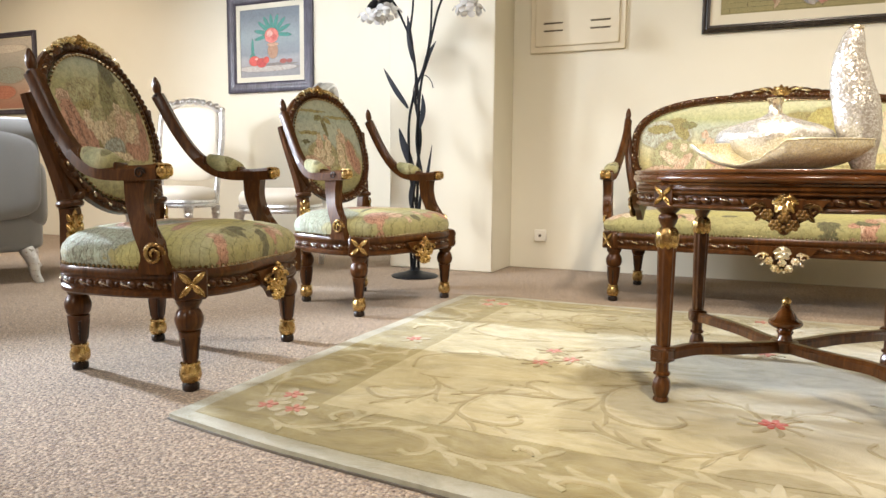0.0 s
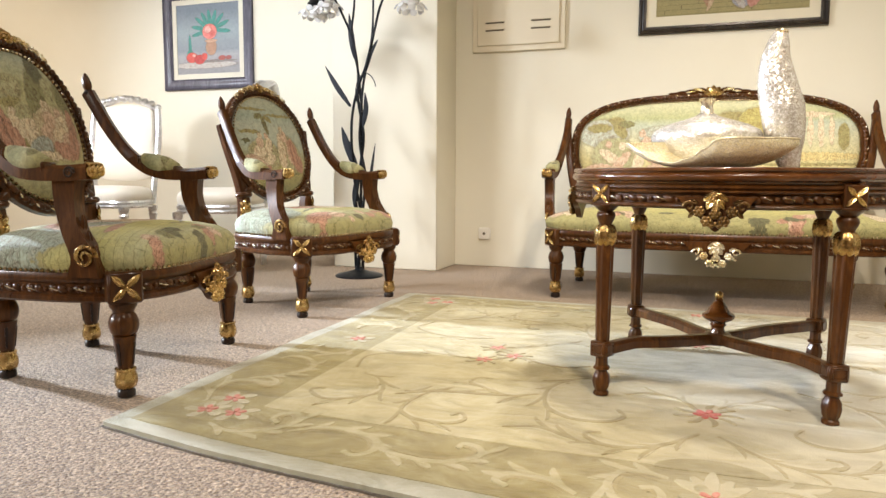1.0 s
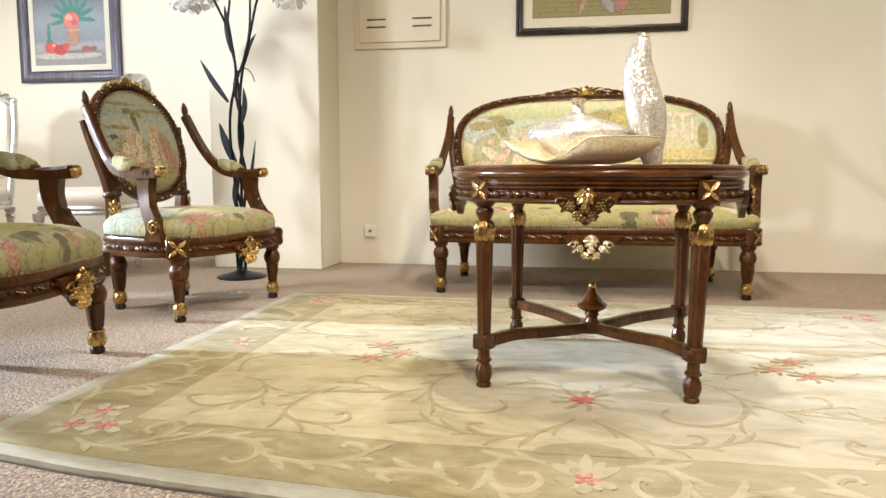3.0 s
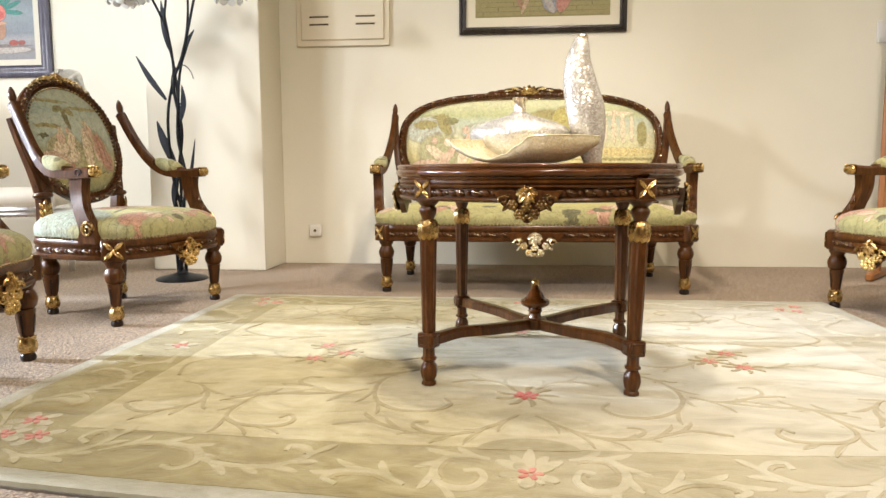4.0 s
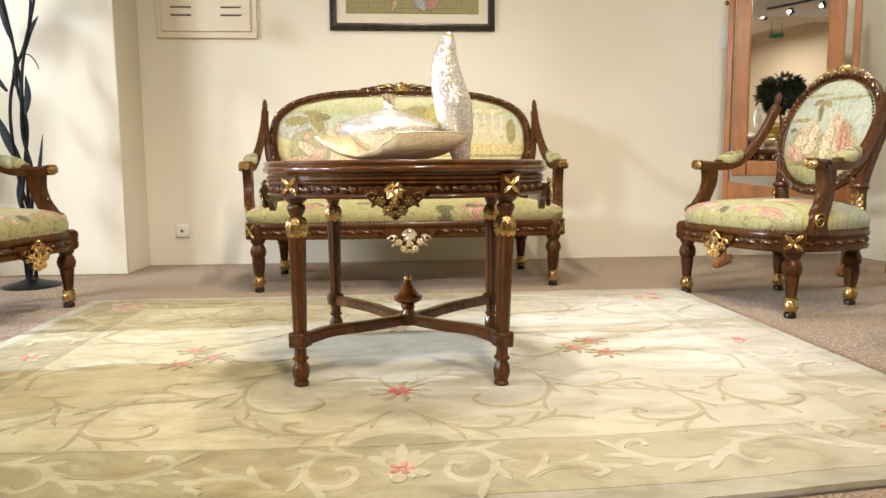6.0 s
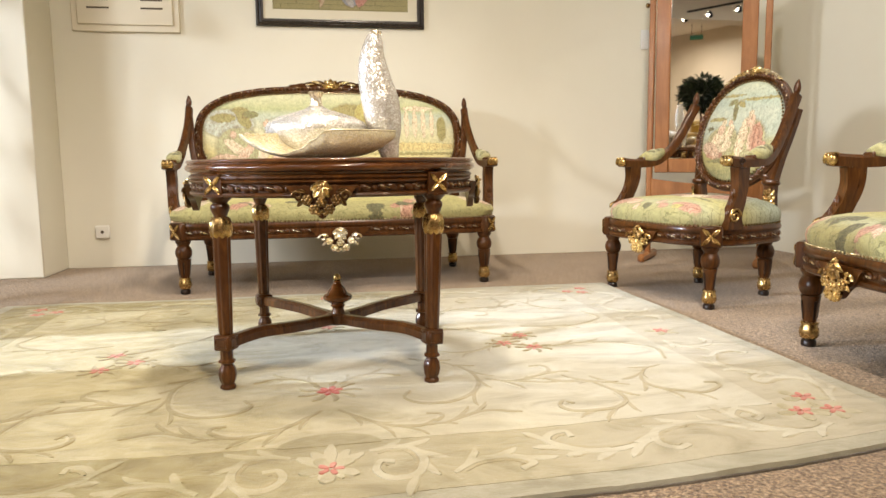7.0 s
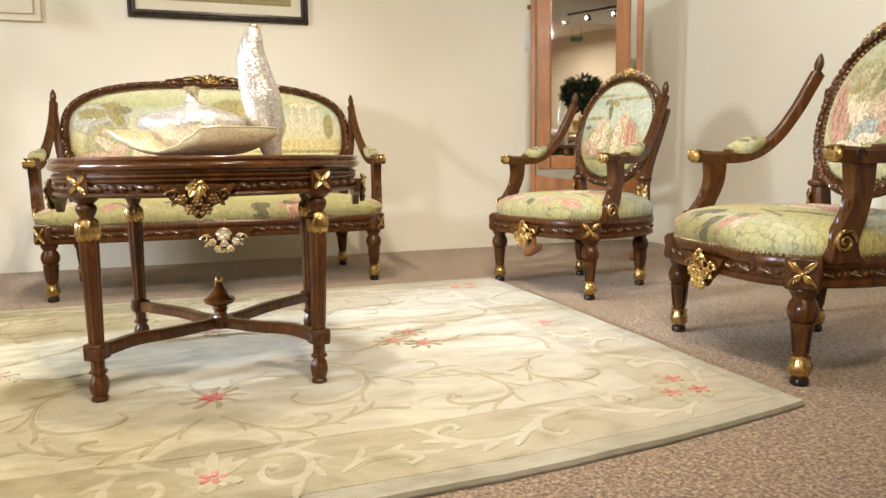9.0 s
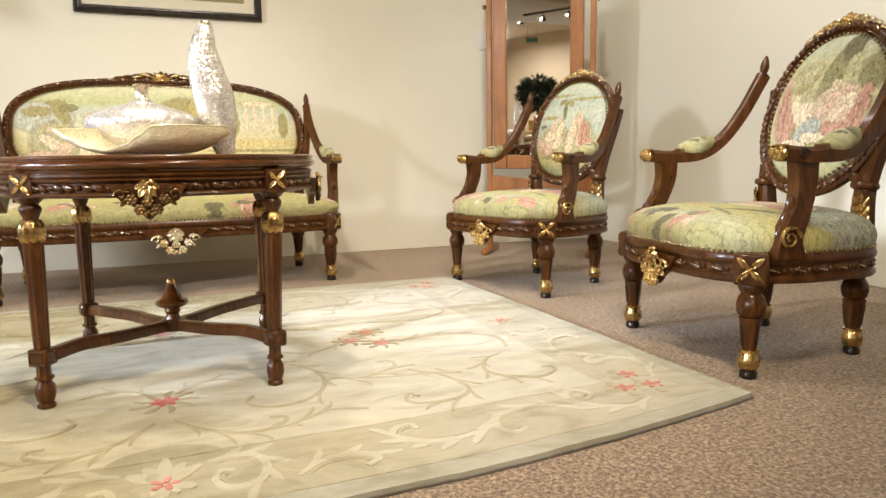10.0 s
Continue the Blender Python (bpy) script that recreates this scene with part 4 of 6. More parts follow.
def seat_rail(parent, outline, seat_cloth):
    loop = [(x, y, 0.305) for x, y in outline]
    sec = [(-0.030, -0.040), (0.004, -0.040), (0.010, -0.034), (0.010, -0.024), (0.002, -0.018), (0.002, 0.010), (0.009, 0.016), (0.012, 0.026), (0.006, 0.040), (-0.030, 0.040)]
    rail = part("seat_rail", Geo().sweep(loop, sec, None, True), walnut, parent)
    part("carved_ribbon", ribbon([(x, y, 0.301) for x, y in outline], 0.024, 0.0105, True, 0.004), walnut, rail, "carved twisted-ribbon moulding")
    # pale-gold beads put in as glints of light along the ribbon
    glints = Geo()
    for k, (p, d) in enumerate(resample([(x * 1.012, y * 1.012, 0.301) for x, y in outline], 0.072, True)):
        q = d.to_track_quat("X", "Z").to_matrix().to_4x4() @ Matrix.Rotation(radians(15), 4, "Y")
        glints.ball(p + d.cross(Vector((0, 0, 1))) * 0.006, (0.017, 0.004, 0.003), 8, 5, q)
    part("gilt_glint_fleck", glints, pale_gold, rail, "pale-gold flecks standing in for glints on the ribbon")
    rings = ((0.985, 0.336), (1.0, 0.345), (1.018, 0.362), (1.025, 0.380), (1.01, 0.400), (0.965, 0.418), (0.88, 0.434), (0.74, 0.446), (0.52, 0.455), (0.28, 0.459), (0.1, 0.460))
    seat = part("seat", cushion(outline, rings), seat_cloth, parent, "stuffed seat in woven tapestry")
    part("nail_trim", nails([(x * 1.012, y * 1.012, 0.350) for x, y in outline], 0.0175, 0.0055, True), brass, seat, "row of domed brass nails")
    return rail


def arm(parent, side, ctrl, support, cap, pad):
    """One open arm: shaped rail that sweeps up to a finial, pad, support with a gilded volute."""
    s = side
    path = spline([(s * x, y, z) for x, y, z in ctrl], 7)
    n = len(path) - 1
    box = [(-0.5, -0.5), (0.5, -0.5), (0.5, 0.25), (0.3, 0.5), (-0.3, 0.5), (-0.5, 0.25)]

    def size(t):
        return (0.056 - 0.020 * min(1, max(0, (t - 0.30) / 0.3)), 0.042 - 0.004 * min(1, max(0, (t - 0.3) / 0.3)))

    arm_ = part("arm", Geo().sweep(path, box, size), walnut, parent)
    ridge = [p + Vector((s * 0.012, -0.010, 0.008)) for p in path[int(n * 0.5):]]
    part("carved_edge", ribbon(ridge, 0.014, 0.005), walnut, arm_)
    g = Geo()
    x, y, z = cap
    g.box((s * x, y + 0.002, z - 0.001), (0.054, 0.026, 0.037), 0.010)
    for k in (-1, 0, 1):
        g.ball((s * x + 0.017 * k, y - 0.009, z + 0.002), (0.009, 0.006, 0.016), 8, 5)
        leaf(g, s * x + 0.016 * k, 0.0, 0, 0.034, 0.015, Matrix.Translation((0, y - 0.012, z + 0.018)) @ Matrix.Rotation(radians(-88), 4, "X"))
    part("gilded_cap", g, gold, arm_, "gilded carved leaf cap")
    part("scroll_carving", volute(0.016, 1.6, pose(s * (x + 0.028), y + 0.055, z - 0.004, 0, 0, 90 * s), 0.004), walnut_dark, arm_)
    p_path = spline([(s * a, b, c) for a, b, c in pad], 6)
    part("arm_pad", Geo().sweep(p_path, round_section(1, 14), lambda t: (0.036 * (0.55 + 0.45 * math.sin(math.pi * min(1, max(0, t)))) + 0.001, 0.030 * (0.5 + 0.5 * math.sin(math.pi * t)) + 0.004)), pad_cloth, parent, "tapestry arm pad")
    for end in (0, -1):
        q = p_path[end]
        part("pad_collar", Geo().box(tuple(q), (0.056, 0.012, 0.030), 0.005, pose(0, 0, -0.006)), walnut, arm_)
    tip = path[-1]
    mount = Matrix.Translation(tip) @ pose(0, 0, 0, -10)
    acorn = part("finial", Geo().lathe([(0.010, 0.006), (0.013, 0.012), (0.0155, 0.022), (0.0155, 0.034), (0.012, 0.050), (0.006, 0.064), (0.002, 0.069)], 16), walnut, parent, "turned acorn finial", mount)
    part("collar", Geo().lathe([(0.014, -0.010), (0.019, -0.006), (0.0195, 0.000), (0.015, 0.004), (0.011, 0.008)], 16), walnut_dark, acorn)
    sup = spline([(s * a, b, c) for a, b, c in support], 7)
    sp = Geo().sweep(sup, [(-0.5, -0.5), (0.5, -0.5), (0.5, 0.5), (-0.5, 0.5)], lambda t: (0.044, 0.105 - 0.055 * math.sin(math.pi * min(1.0, t * 0.72 + 0.08)) if t < 0.6 else 0.052 + 0.04 * (t - 0.6)), up=(0, -1, 0))
    support_ = part("arm_support", sp, walnut, parent)
    bx, by, bz = support[0]
    part("gilded_volute", volute(0.032, 1.7, pose(s * (bx + 0.024), by - 0.010, bz + 0.055, 0, 0, 90 * s), 0.0068), gold, support_, "gilded spiral volute")
    fr = Geo()
    for k in range(4):
        q = sup[4 + 4 * k]
        leaf(fr, q.x, q.z - 0.03, 0, 0.05, 0.026, pose(0, q.y - 0.03, 0))
    part("carved_leaf", fr, walnut, support_)


def armchair(label, m, back_cloth, seat_cloth, group):
    ch = thing("armchair", label, "armchair", m, group)
    outline = seat_outline(0.312, 0.350, 0.208, 0.314, 0.262)
    seat_rail(ch, outline, seat_cloth)
    for s in (-1, 1):
        chair_leg(ch, s * 0.312, -0.230, True, s * 45)
        chair_leg(ch, s * 0.198, 0.228, False)
        arm(ch, s,
            [(0.330, -0.168, 0.614), (0.334, -0.09, 0.609), (0.331, 0.005, 0.613), (0.323, 0.072, 0.636), (0.312, 0.135, 0.690), (0.302, 0.192, 0.770), (0.296, 0.234, 0.845), (0.293, 0.263, 0.897)],
            [(0.350, -0.158, 0.335), (0.350, -0.156, 0.39), (0.342, -0.120, 0.46), (0.332, -0.100, 0.53), (0.330, -0.100, 0.600)],
            (0.330, -0.178, 0.614),
            [(0.334, -0.045, 0.630), (0.332, -0.005, 0.638), (0.325, 0.040, 0.650), (0.317, 0.080, 0.667)])
        stile = spline([(s * 0.200, 0.230, 0.262), (s * 0.204, 0.229, 0.40), (s * 0.210, 0.228, 0.50), (s * 0.226, 0.245, 0.60), (s * 0.248, 0.270, 0.70), (s * 0.266, 0.290, 0.78), (s * 0.279, 0.303, 0.84)], 6)
        st = part("back_post", Geo().sweep(stile, [(-0.5, -0.5), (0.5, -0.5), (0.5, 0.3), (0.3, 0.5), (-0.3, 0.5), (-0.5, 0.3)], lambda t: 0.058 - 0.034 * t, up=(0, -1, 0)), walnut, ch)
        part("post_collar", Geo().lathe([(0.024, -0.014), (0.037, -0.008), (0.040, 0.0), (0.037, 0.008), (0.024, 0.014)], 18, pose(s * 0.211, 0.229, 0.515, -8)), walnut, st)
        g = Geo()
        for k in range(4):
            for a in (-34, 34):
                leaf(g, 0, 0.365 + 0.030 * k, a, 0.046 - 0.003 * k, 0.024, pose(s * 0.204, 0.229, 0, 0, 0, s * 38) @ pose(0, -0.034, 0))
            leaf(g, 0, 0.365 + 0.030 * k, 0, 0.045, 0.018, pose(s * 0.204, 0.229, 0, 0, 0, s * 38) @ pose(0, -0.038, 0))
        part("gilded_leaf", g, gold, st, "gilded acanthus drop")
    centre = (0, 0.275, 0.752)
    frame_, up, out = upholstered_oval(ch, 0.268, 0.290, 2.12, centre, 17, back_cloth, 0.042)
    for s in (-1, 1):
        part("back_joint", Geo().box((0, 0, 0), (0.085, 0.030, 0.034), 0.008, pose(s * 0.182, 0.216, 0.545, 0, s * 32)), walnut, ch)
    top = Vector(centre) + up * 0.290
    place = Matrix.Translation(top) @ Matrix.Rotation(radians(-17), 4, "X")
    for s in (-1, 1):
        crest = Geo()
        for k in range(4):
            th = radians(5 + 8.5 * k)
            x, z = s * 0.262 * math.sin(th), 0.284 * (math.cos(th) - 1)
            leaf(crest, x, z - 0.001, s * (84 + math.degrees(th)), 0.056 - 0.005 * k, 0.027 - 0.003 * k, place, 0.55, -0.018)
            crest.ball(place @ Vector((x + s * 0.012, -0.026, z + 0.004)), 0.007 - 0.001 * k, 8, 5)
        crest.ball(place @ Vector((s * 0.155, -0.014, -0.052)), 0.010, 8, 5)
        part("crest_side_leaf", crest, pale_gold, frame_, "silver-gilt carved crest leaves")
    c2 = Geo()
    for a in (-40, 0, 40):
        leaf(c2, 0, -0.014, a, 0.044, 0.032, place, 0.45, -0.018)
    blossom(c2, 0, -0.004, 0.020, place, -0.024)
    part("crest_shell", c2, gold, frame_, "gilded shell on the crest")
    back_c = Geo()
    for a in (-76, -40, 0, 40, 76):
        leaf(back_c, 0, -0.012, a, 0.06 if abs(a) > 50 else 0.042, 0.034, place, 0.4, 0.004)
    part("crest_block", back_c, walnut, frame_)
    am = pose(0, -0.325, 0.272)
    drop = part("apron_drop", plaque(0.21, 0.095, 0.010, am), walnut, ch)
    spray(drop, 0.160, 0.125, pose(0, -0.337, 0.272), gold, gold)
    return ch


# ---- rug under the table ----
RX, RY, RW, RD = 0.16, -0.287, 1.378, 1.005
rug = thing("rug", "cream and olive carved wool rug with scrolls and pink flowers", "rug", pose(RX, RY, 0))


def sway(x, y):
    """Shifts of the rug: its near side is bowed to fit the camera's view, its edges waver and its pile rises here and
    there.
    """
    p = Vector((x * 2.3, y * 2.3, 5.0))
    bulge = -0.145 * (1 - (x / RW) ** 2) * min(1.0, max(0.0, (-y - 0.45) / (RD - 0.45)))
    return (0.007 * noise.noise(p) + 0.003 * noise.noise(p * 4.1), bulge + 0.007 * noise.noise(p + Vector((9, 4, 2))) + 0.003 * noise.noise(p * 3.7) + 0.0022 * noise.noise(p * 17),
            0.004 * max(0.0, noise.noise(p * 1.4 + Vector((0, 0, 7)))))


def laid(geo):
    """Gives a flat piece of the rug the bow and shifts of sway."""
    out = []
    for x, y, z in geo.v:
        dx, dy, dz = sway(x, y)
        out.append((x + dx, y + dy, z + dz if z > 0.006 else z))
    geo.v = out
    return geo


def sheet(x0, y0, x1, y1, z0, z1, steps=90):
    """A flat slab with a fine grid as its upper face."""
    nx, ny = steps, max(2, int(steps * abs((y1 - y0) / (x1 - x0))))
    verts = [(x0 + (x1 - x0) * i / nx, y0 + (y1 - y0) * j / ny, z1) for j in range(ny + 1) for i in range(nx + 1)]
    faces = [(j * (nx + 1) + i, j * (nx + 1) + i + 1, (j + 1) * (nx + 1) + i + 1, (j + 1) * (nx + 1) + i) for j in range(ny) for i in range(nx)]
    rim = [j for j in range(nx + 1)] + [j * (nx + 1) + nx for j in range(1, ny + 1)] + [ny * (nx + 1) + i for i in range(nx - 1, -1, -1)] + [j * (nx + 1) for j in range(ny - 1, 0, -1)]
    base = len(verts)
    verts += [(verts[i][0], verts[i][1], z0) for i in rim]
    k = len(rim)
    faces += [(rim[i], base + i, base + (i + 1) % k, rim[(i + 1) % k]) for i in range(k)]
    faces.append(tuple(base + i for i in range(k)))
    return laid(Geo().add(verts, faces))


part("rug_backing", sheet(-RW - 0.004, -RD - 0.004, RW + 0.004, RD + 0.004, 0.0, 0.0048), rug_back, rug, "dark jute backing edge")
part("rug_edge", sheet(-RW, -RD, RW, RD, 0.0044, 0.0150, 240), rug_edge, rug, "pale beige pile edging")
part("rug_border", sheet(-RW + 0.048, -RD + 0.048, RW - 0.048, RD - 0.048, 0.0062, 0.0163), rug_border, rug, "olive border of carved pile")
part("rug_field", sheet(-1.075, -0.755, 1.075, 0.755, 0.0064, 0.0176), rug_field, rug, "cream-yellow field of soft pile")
BORDER_Z, FIELD_Z = 0.0163, 0.0176
STEP = [0]


def blade(g, pts, width, z, lift=0.0008, tip=0.15):
    """One tapering ribbon of raised pile along a line."""
    k = len(pts)
    STEP[0] += 1
    over = lift + 0.00006 * (STEP[0] % 17)
    verts, faces = [], []
    for i, p in enumerate(pts):
        d = (pts[min(k - 1, i + 1)] - pts[max(0, i - 1)]).normalized()
        s = Vector((-d.y, d.x, 0))
        w = width * (tip + (1 - tip) * math.sin(math.pi * (0.05 + 0.90 * i / (k - 1))) ** 0.8) / 2 * (1.0 if i < k - 3 or tip < 0.3 else 1.25)
        high = over + 0.0006 * i / k
        verts += [p + s * w + Vector((0, 0, z - 0.003)), p + s * w * 0.75 + Vector((0, 0, z + high)), p - s * w * 0.75 + Vector((0, 0, z + high)), p - s * w + Vector((0, 0, z - 0.003))]
    for i in range(k - 1):
        faces += [(i * 4 + q, i * 4 + 4 + q, i * 4 + 5 + q, i * 4 + q + 1) for q in range(3)] + [(i * 4 + 3, i * 4 + 7, i * 4 + 4, i * 4)]
    faces += [(0, 1, 2, 3), (k * 4 - 1, k * 4 - 2, k * 4 - 3, k * 4 - 4)]
    g.add(verts, faces)


def acanthus(ctrl, width, z, dark, light, leaf_size=1.0):
    """A leafy scroll: a swelling stem, a raised stripe beside it that paints its highlight (in the border its shade),
    and curved leaves that grow from its outer side.
    """
    path = spline([(x, y, 0) for x, y in ctrl], 8)
    n = len(path)
    blade(dark, path, width, z, 0.0008, 0.42)
    turn = sum((path[i] - path[i - 1]).cross(path[i + 1] - path[i]).z for i in range(1, n - 1))
    out = -1 if turn > 0 else 1
    ridge = []
    for i in range(2, n - 2):
        d = (path[i + 1] - path[i - 1]).normalized()
        ridge.append(path[i] + Vector((-d.y, d.x, 0)) * (-out * width * 0.62))
    blade(light, ridge, width * 0.55, z, 0.0004)
    stop = int(n * 0.58)
    for q, i in enumerate(range(4, stop, 7)):
        d = (path[i + 1] - path[i - 1]).normalized()
        for side, grow in ((out, 1.0), (-out, 0.5)):
            if side == -out and q % 2 == 0:
                continue
            s = Vector((-d.y, d.x, 0)) * side
            long = leaf_size * grow * (0.034 + 0.016 * abs(math.sin(1.9 * q + 3 * ctrl[0][0])))
            pts = [path[i] - d * 0.012, path[i] + (d * 0.45 + s * 0.16) * long, path[i] + (d * 0.95 + s * 0.36) * long, path[i] + (d * 1.35 + s * 0.56) * long, path[i] + (d * 1.62 + s * 0.80) * long]
            blade(dark, pts, width * 0.95 * grow, z, 0.0006, 0.10)
            blade(light, [p + s * width * 0.45 for p in pts[1:4]], width * 0.4, z, 0.0004)


# scroll lines of one quarter, traced to fit the camera's view, then mirrored
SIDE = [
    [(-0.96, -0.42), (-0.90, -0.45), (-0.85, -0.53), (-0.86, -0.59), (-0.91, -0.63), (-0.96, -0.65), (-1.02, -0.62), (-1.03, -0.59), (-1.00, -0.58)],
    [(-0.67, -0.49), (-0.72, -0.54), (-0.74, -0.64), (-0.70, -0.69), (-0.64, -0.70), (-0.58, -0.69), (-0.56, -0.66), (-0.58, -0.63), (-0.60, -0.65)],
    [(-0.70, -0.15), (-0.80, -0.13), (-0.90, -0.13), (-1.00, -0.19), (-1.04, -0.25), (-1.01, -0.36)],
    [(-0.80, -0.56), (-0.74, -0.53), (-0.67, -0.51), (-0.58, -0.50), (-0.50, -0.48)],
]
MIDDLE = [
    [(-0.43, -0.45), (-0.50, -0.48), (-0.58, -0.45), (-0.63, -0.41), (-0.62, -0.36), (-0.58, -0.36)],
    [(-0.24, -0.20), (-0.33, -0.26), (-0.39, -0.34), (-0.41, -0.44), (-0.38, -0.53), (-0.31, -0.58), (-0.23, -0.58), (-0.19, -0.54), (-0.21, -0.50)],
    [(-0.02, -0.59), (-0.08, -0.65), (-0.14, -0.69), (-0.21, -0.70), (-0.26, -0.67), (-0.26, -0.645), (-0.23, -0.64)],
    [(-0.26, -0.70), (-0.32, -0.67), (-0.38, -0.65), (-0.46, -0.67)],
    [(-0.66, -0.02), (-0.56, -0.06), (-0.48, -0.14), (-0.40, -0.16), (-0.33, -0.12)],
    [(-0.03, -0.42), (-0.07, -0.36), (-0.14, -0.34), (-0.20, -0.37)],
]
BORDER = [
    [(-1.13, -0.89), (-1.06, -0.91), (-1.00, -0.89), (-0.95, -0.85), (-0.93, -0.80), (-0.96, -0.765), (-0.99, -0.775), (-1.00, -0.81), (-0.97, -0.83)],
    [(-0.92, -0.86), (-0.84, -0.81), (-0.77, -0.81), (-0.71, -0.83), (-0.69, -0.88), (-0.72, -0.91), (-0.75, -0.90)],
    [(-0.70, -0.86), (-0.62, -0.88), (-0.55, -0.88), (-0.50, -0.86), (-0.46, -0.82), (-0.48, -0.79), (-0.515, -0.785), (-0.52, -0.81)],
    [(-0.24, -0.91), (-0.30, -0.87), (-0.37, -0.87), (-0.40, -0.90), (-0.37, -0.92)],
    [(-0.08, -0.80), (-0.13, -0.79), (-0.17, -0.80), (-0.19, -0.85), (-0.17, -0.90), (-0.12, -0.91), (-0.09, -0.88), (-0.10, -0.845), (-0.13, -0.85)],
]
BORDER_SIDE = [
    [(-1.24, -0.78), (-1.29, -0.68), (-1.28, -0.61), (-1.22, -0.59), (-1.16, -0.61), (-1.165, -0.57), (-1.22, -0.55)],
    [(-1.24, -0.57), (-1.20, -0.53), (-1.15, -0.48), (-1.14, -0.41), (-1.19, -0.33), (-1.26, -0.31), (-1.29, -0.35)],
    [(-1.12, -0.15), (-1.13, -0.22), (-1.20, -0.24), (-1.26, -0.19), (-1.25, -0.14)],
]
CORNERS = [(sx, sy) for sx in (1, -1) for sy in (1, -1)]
# second Geo: highlights beside the scrolls, put in as paler pile
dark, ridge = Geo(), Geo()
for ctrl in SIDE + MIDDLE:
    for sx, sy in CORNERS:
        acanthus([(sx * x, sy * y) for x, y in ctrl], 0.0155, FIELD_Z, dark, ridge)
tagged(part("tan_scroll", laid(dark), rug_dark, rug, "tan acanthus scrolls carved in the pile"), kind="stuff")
tagged(part("highlight_ridge", laid(ridge), rug_highlight, rug, "raised pale stripes that paint highlights beside the scrolls"), kind="stuff")
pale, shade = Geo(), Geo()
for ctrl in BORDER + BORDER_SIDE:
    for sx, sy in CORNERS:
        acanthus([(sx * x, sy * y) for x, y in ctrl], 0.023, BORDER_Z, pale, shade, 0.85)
for sy in (1, -1):
    for a in (-52, -26, 0, 26, 52):
        r = radians(a)
        c = Vector((0.0, sy * -0.845, 0))
        d = Vector((math.sin(r), sy * math.cos(r), 0))
        blade(pale, [c + d * (0.085 if a == 0 else 0.065) * k / 5 + Vector((math.sin(r) * 0.004 * k, 0, 0)) for k in range(6)], 0.034, BORDER_Z + 0.0005)
        blade(pale, [c - d * 0.052 * k / 5 for k in range(6)], 0.026, BORDER_Z + 0.0005)
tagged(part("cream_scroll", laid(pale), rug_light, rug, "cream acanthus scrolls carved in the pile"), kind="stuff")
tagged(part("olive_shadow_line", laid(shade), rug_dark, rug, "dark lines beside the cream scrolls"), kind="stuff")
# olive arches of the border that reach into the field
for sy in (1, -1):
    fan = [(0.11 * math.cos(math.pi * k / 20), sy * (-0.762 + 0.052 * math.sin(math.pi * k / 20)), FIELD_Z + 0.0004) for k in range(21)]
    low = [(x, y, FIELD_Z - 0.003) for x, y, _ in fan]
    arch = Geo().add(fan + low, [tuple(range(21)), tuple(range(41, 20, -1))] + [(k, k + 1, k + 22, k + 21) for k in range(20)] + [(20, 0, 21, 41)])
    part("border_arch", laid(arch), rug_border, rug, "olive arch of the border")


def rug_flower(r, petals=5, fat=0.62, z=FIELD_Z):
    g = Geo()
    for i in range(petals):
        a = 2 * math.pi * i / petals + 0.3
        line = spline([(0.2 * r * math.cos(a), 0.2 * r * math.sin(a), 0), (0.7 * r * math.cos(a + 0.15), 0.7 * r * math.sin(a + 0.15), 0), (r * math.cos(a), r * math.sin(a), 0)], 3)
        blade(g, line, r * fat, z, 0.0024, 0.25)
    return g


me_rose, me_red = mesh_of("pink_flower", rug_flower(0.027), rug_pink), mesh_of("red_flower", rug_flower(0.033, 6), rug_red)
me_leaves = mesh_of("flower_leaves", rug_flower(0.062, 7, 0.26), rug_dark)
me_star = mesh_of("star_leaves", rug_flower(0.085, 9, 0.22), rug_dark)
me_pale = mesh_of("pale_petals", rug_flower(0.060), rug_light)
SPOTS_ON_RUG = [(0.661, -0.152), (0.655, 0.012), (0.577, -0.08), (1.175, -0.02), (1.183, -0.735), (1.195, -0.825), (1.112, -0.815), (1.108, 0.79), (1.168, 0.755), (1.193, 0.86)]
for sx in (-1, 1):
    for x, y in SPOTS_ON_RUG:
        dx, dy, dz = sway(sx * x, y)
        ang, field = 40 * x + 70 * y, x < 1.0
        part("flower_leaves" if field else "pale_petals", me_leaves if field else me_pale, rug_dark, rug, "", pose(sx * x + dx, y + dy, dz - (0.0010 if field else 0.0030), 0, 0, ang + 30))
        part("pink_flower", me_rose, rug_pink, rug, "", pose(sx * x + dx, y + dy, dz - (0.0 if field else 0.0010), 0, 0, ang * sx))
for x, y, me, halo in ((0.004, -0.471, me_red, me_star), (0.0, -0.858, me_rose, me_pale), (0.004, 0.279, me_rose, me_leaves), (0.0, 0.858, me_rose, me_pale)):
    dx, dy, dz = sway(x, y)
    part("pale_petals" if halo == me_pale else "flower_leaves", halo, rug_dark, rug, "", pose(x + dx, y + dy, dz - 0.0012, 0, 0, 20))
    part("pink_flower", me, rug_pink, rug, "", pose(x + dx, y + dy, dz + 0.0004, 0, 0, 50))


# ---- seating group ----
TALL = "carved walnut armchair with oval back, gilded details and garden tapestry"
LOW = "carved walnut armchair with oval back, gilded details and pale meadow tapestry"
GROUP = "armchairs round the rug"
chair_a = armchair(TALL, pose(-1.623, -0.819, 0, 0, 0, 100.5), back_a, seat_a, GROUP)
chair_b = armchair(LOW, pose(-1.600, 0.402, 0, 0, 0, 76.7), back_b, seat_b, GROUP)
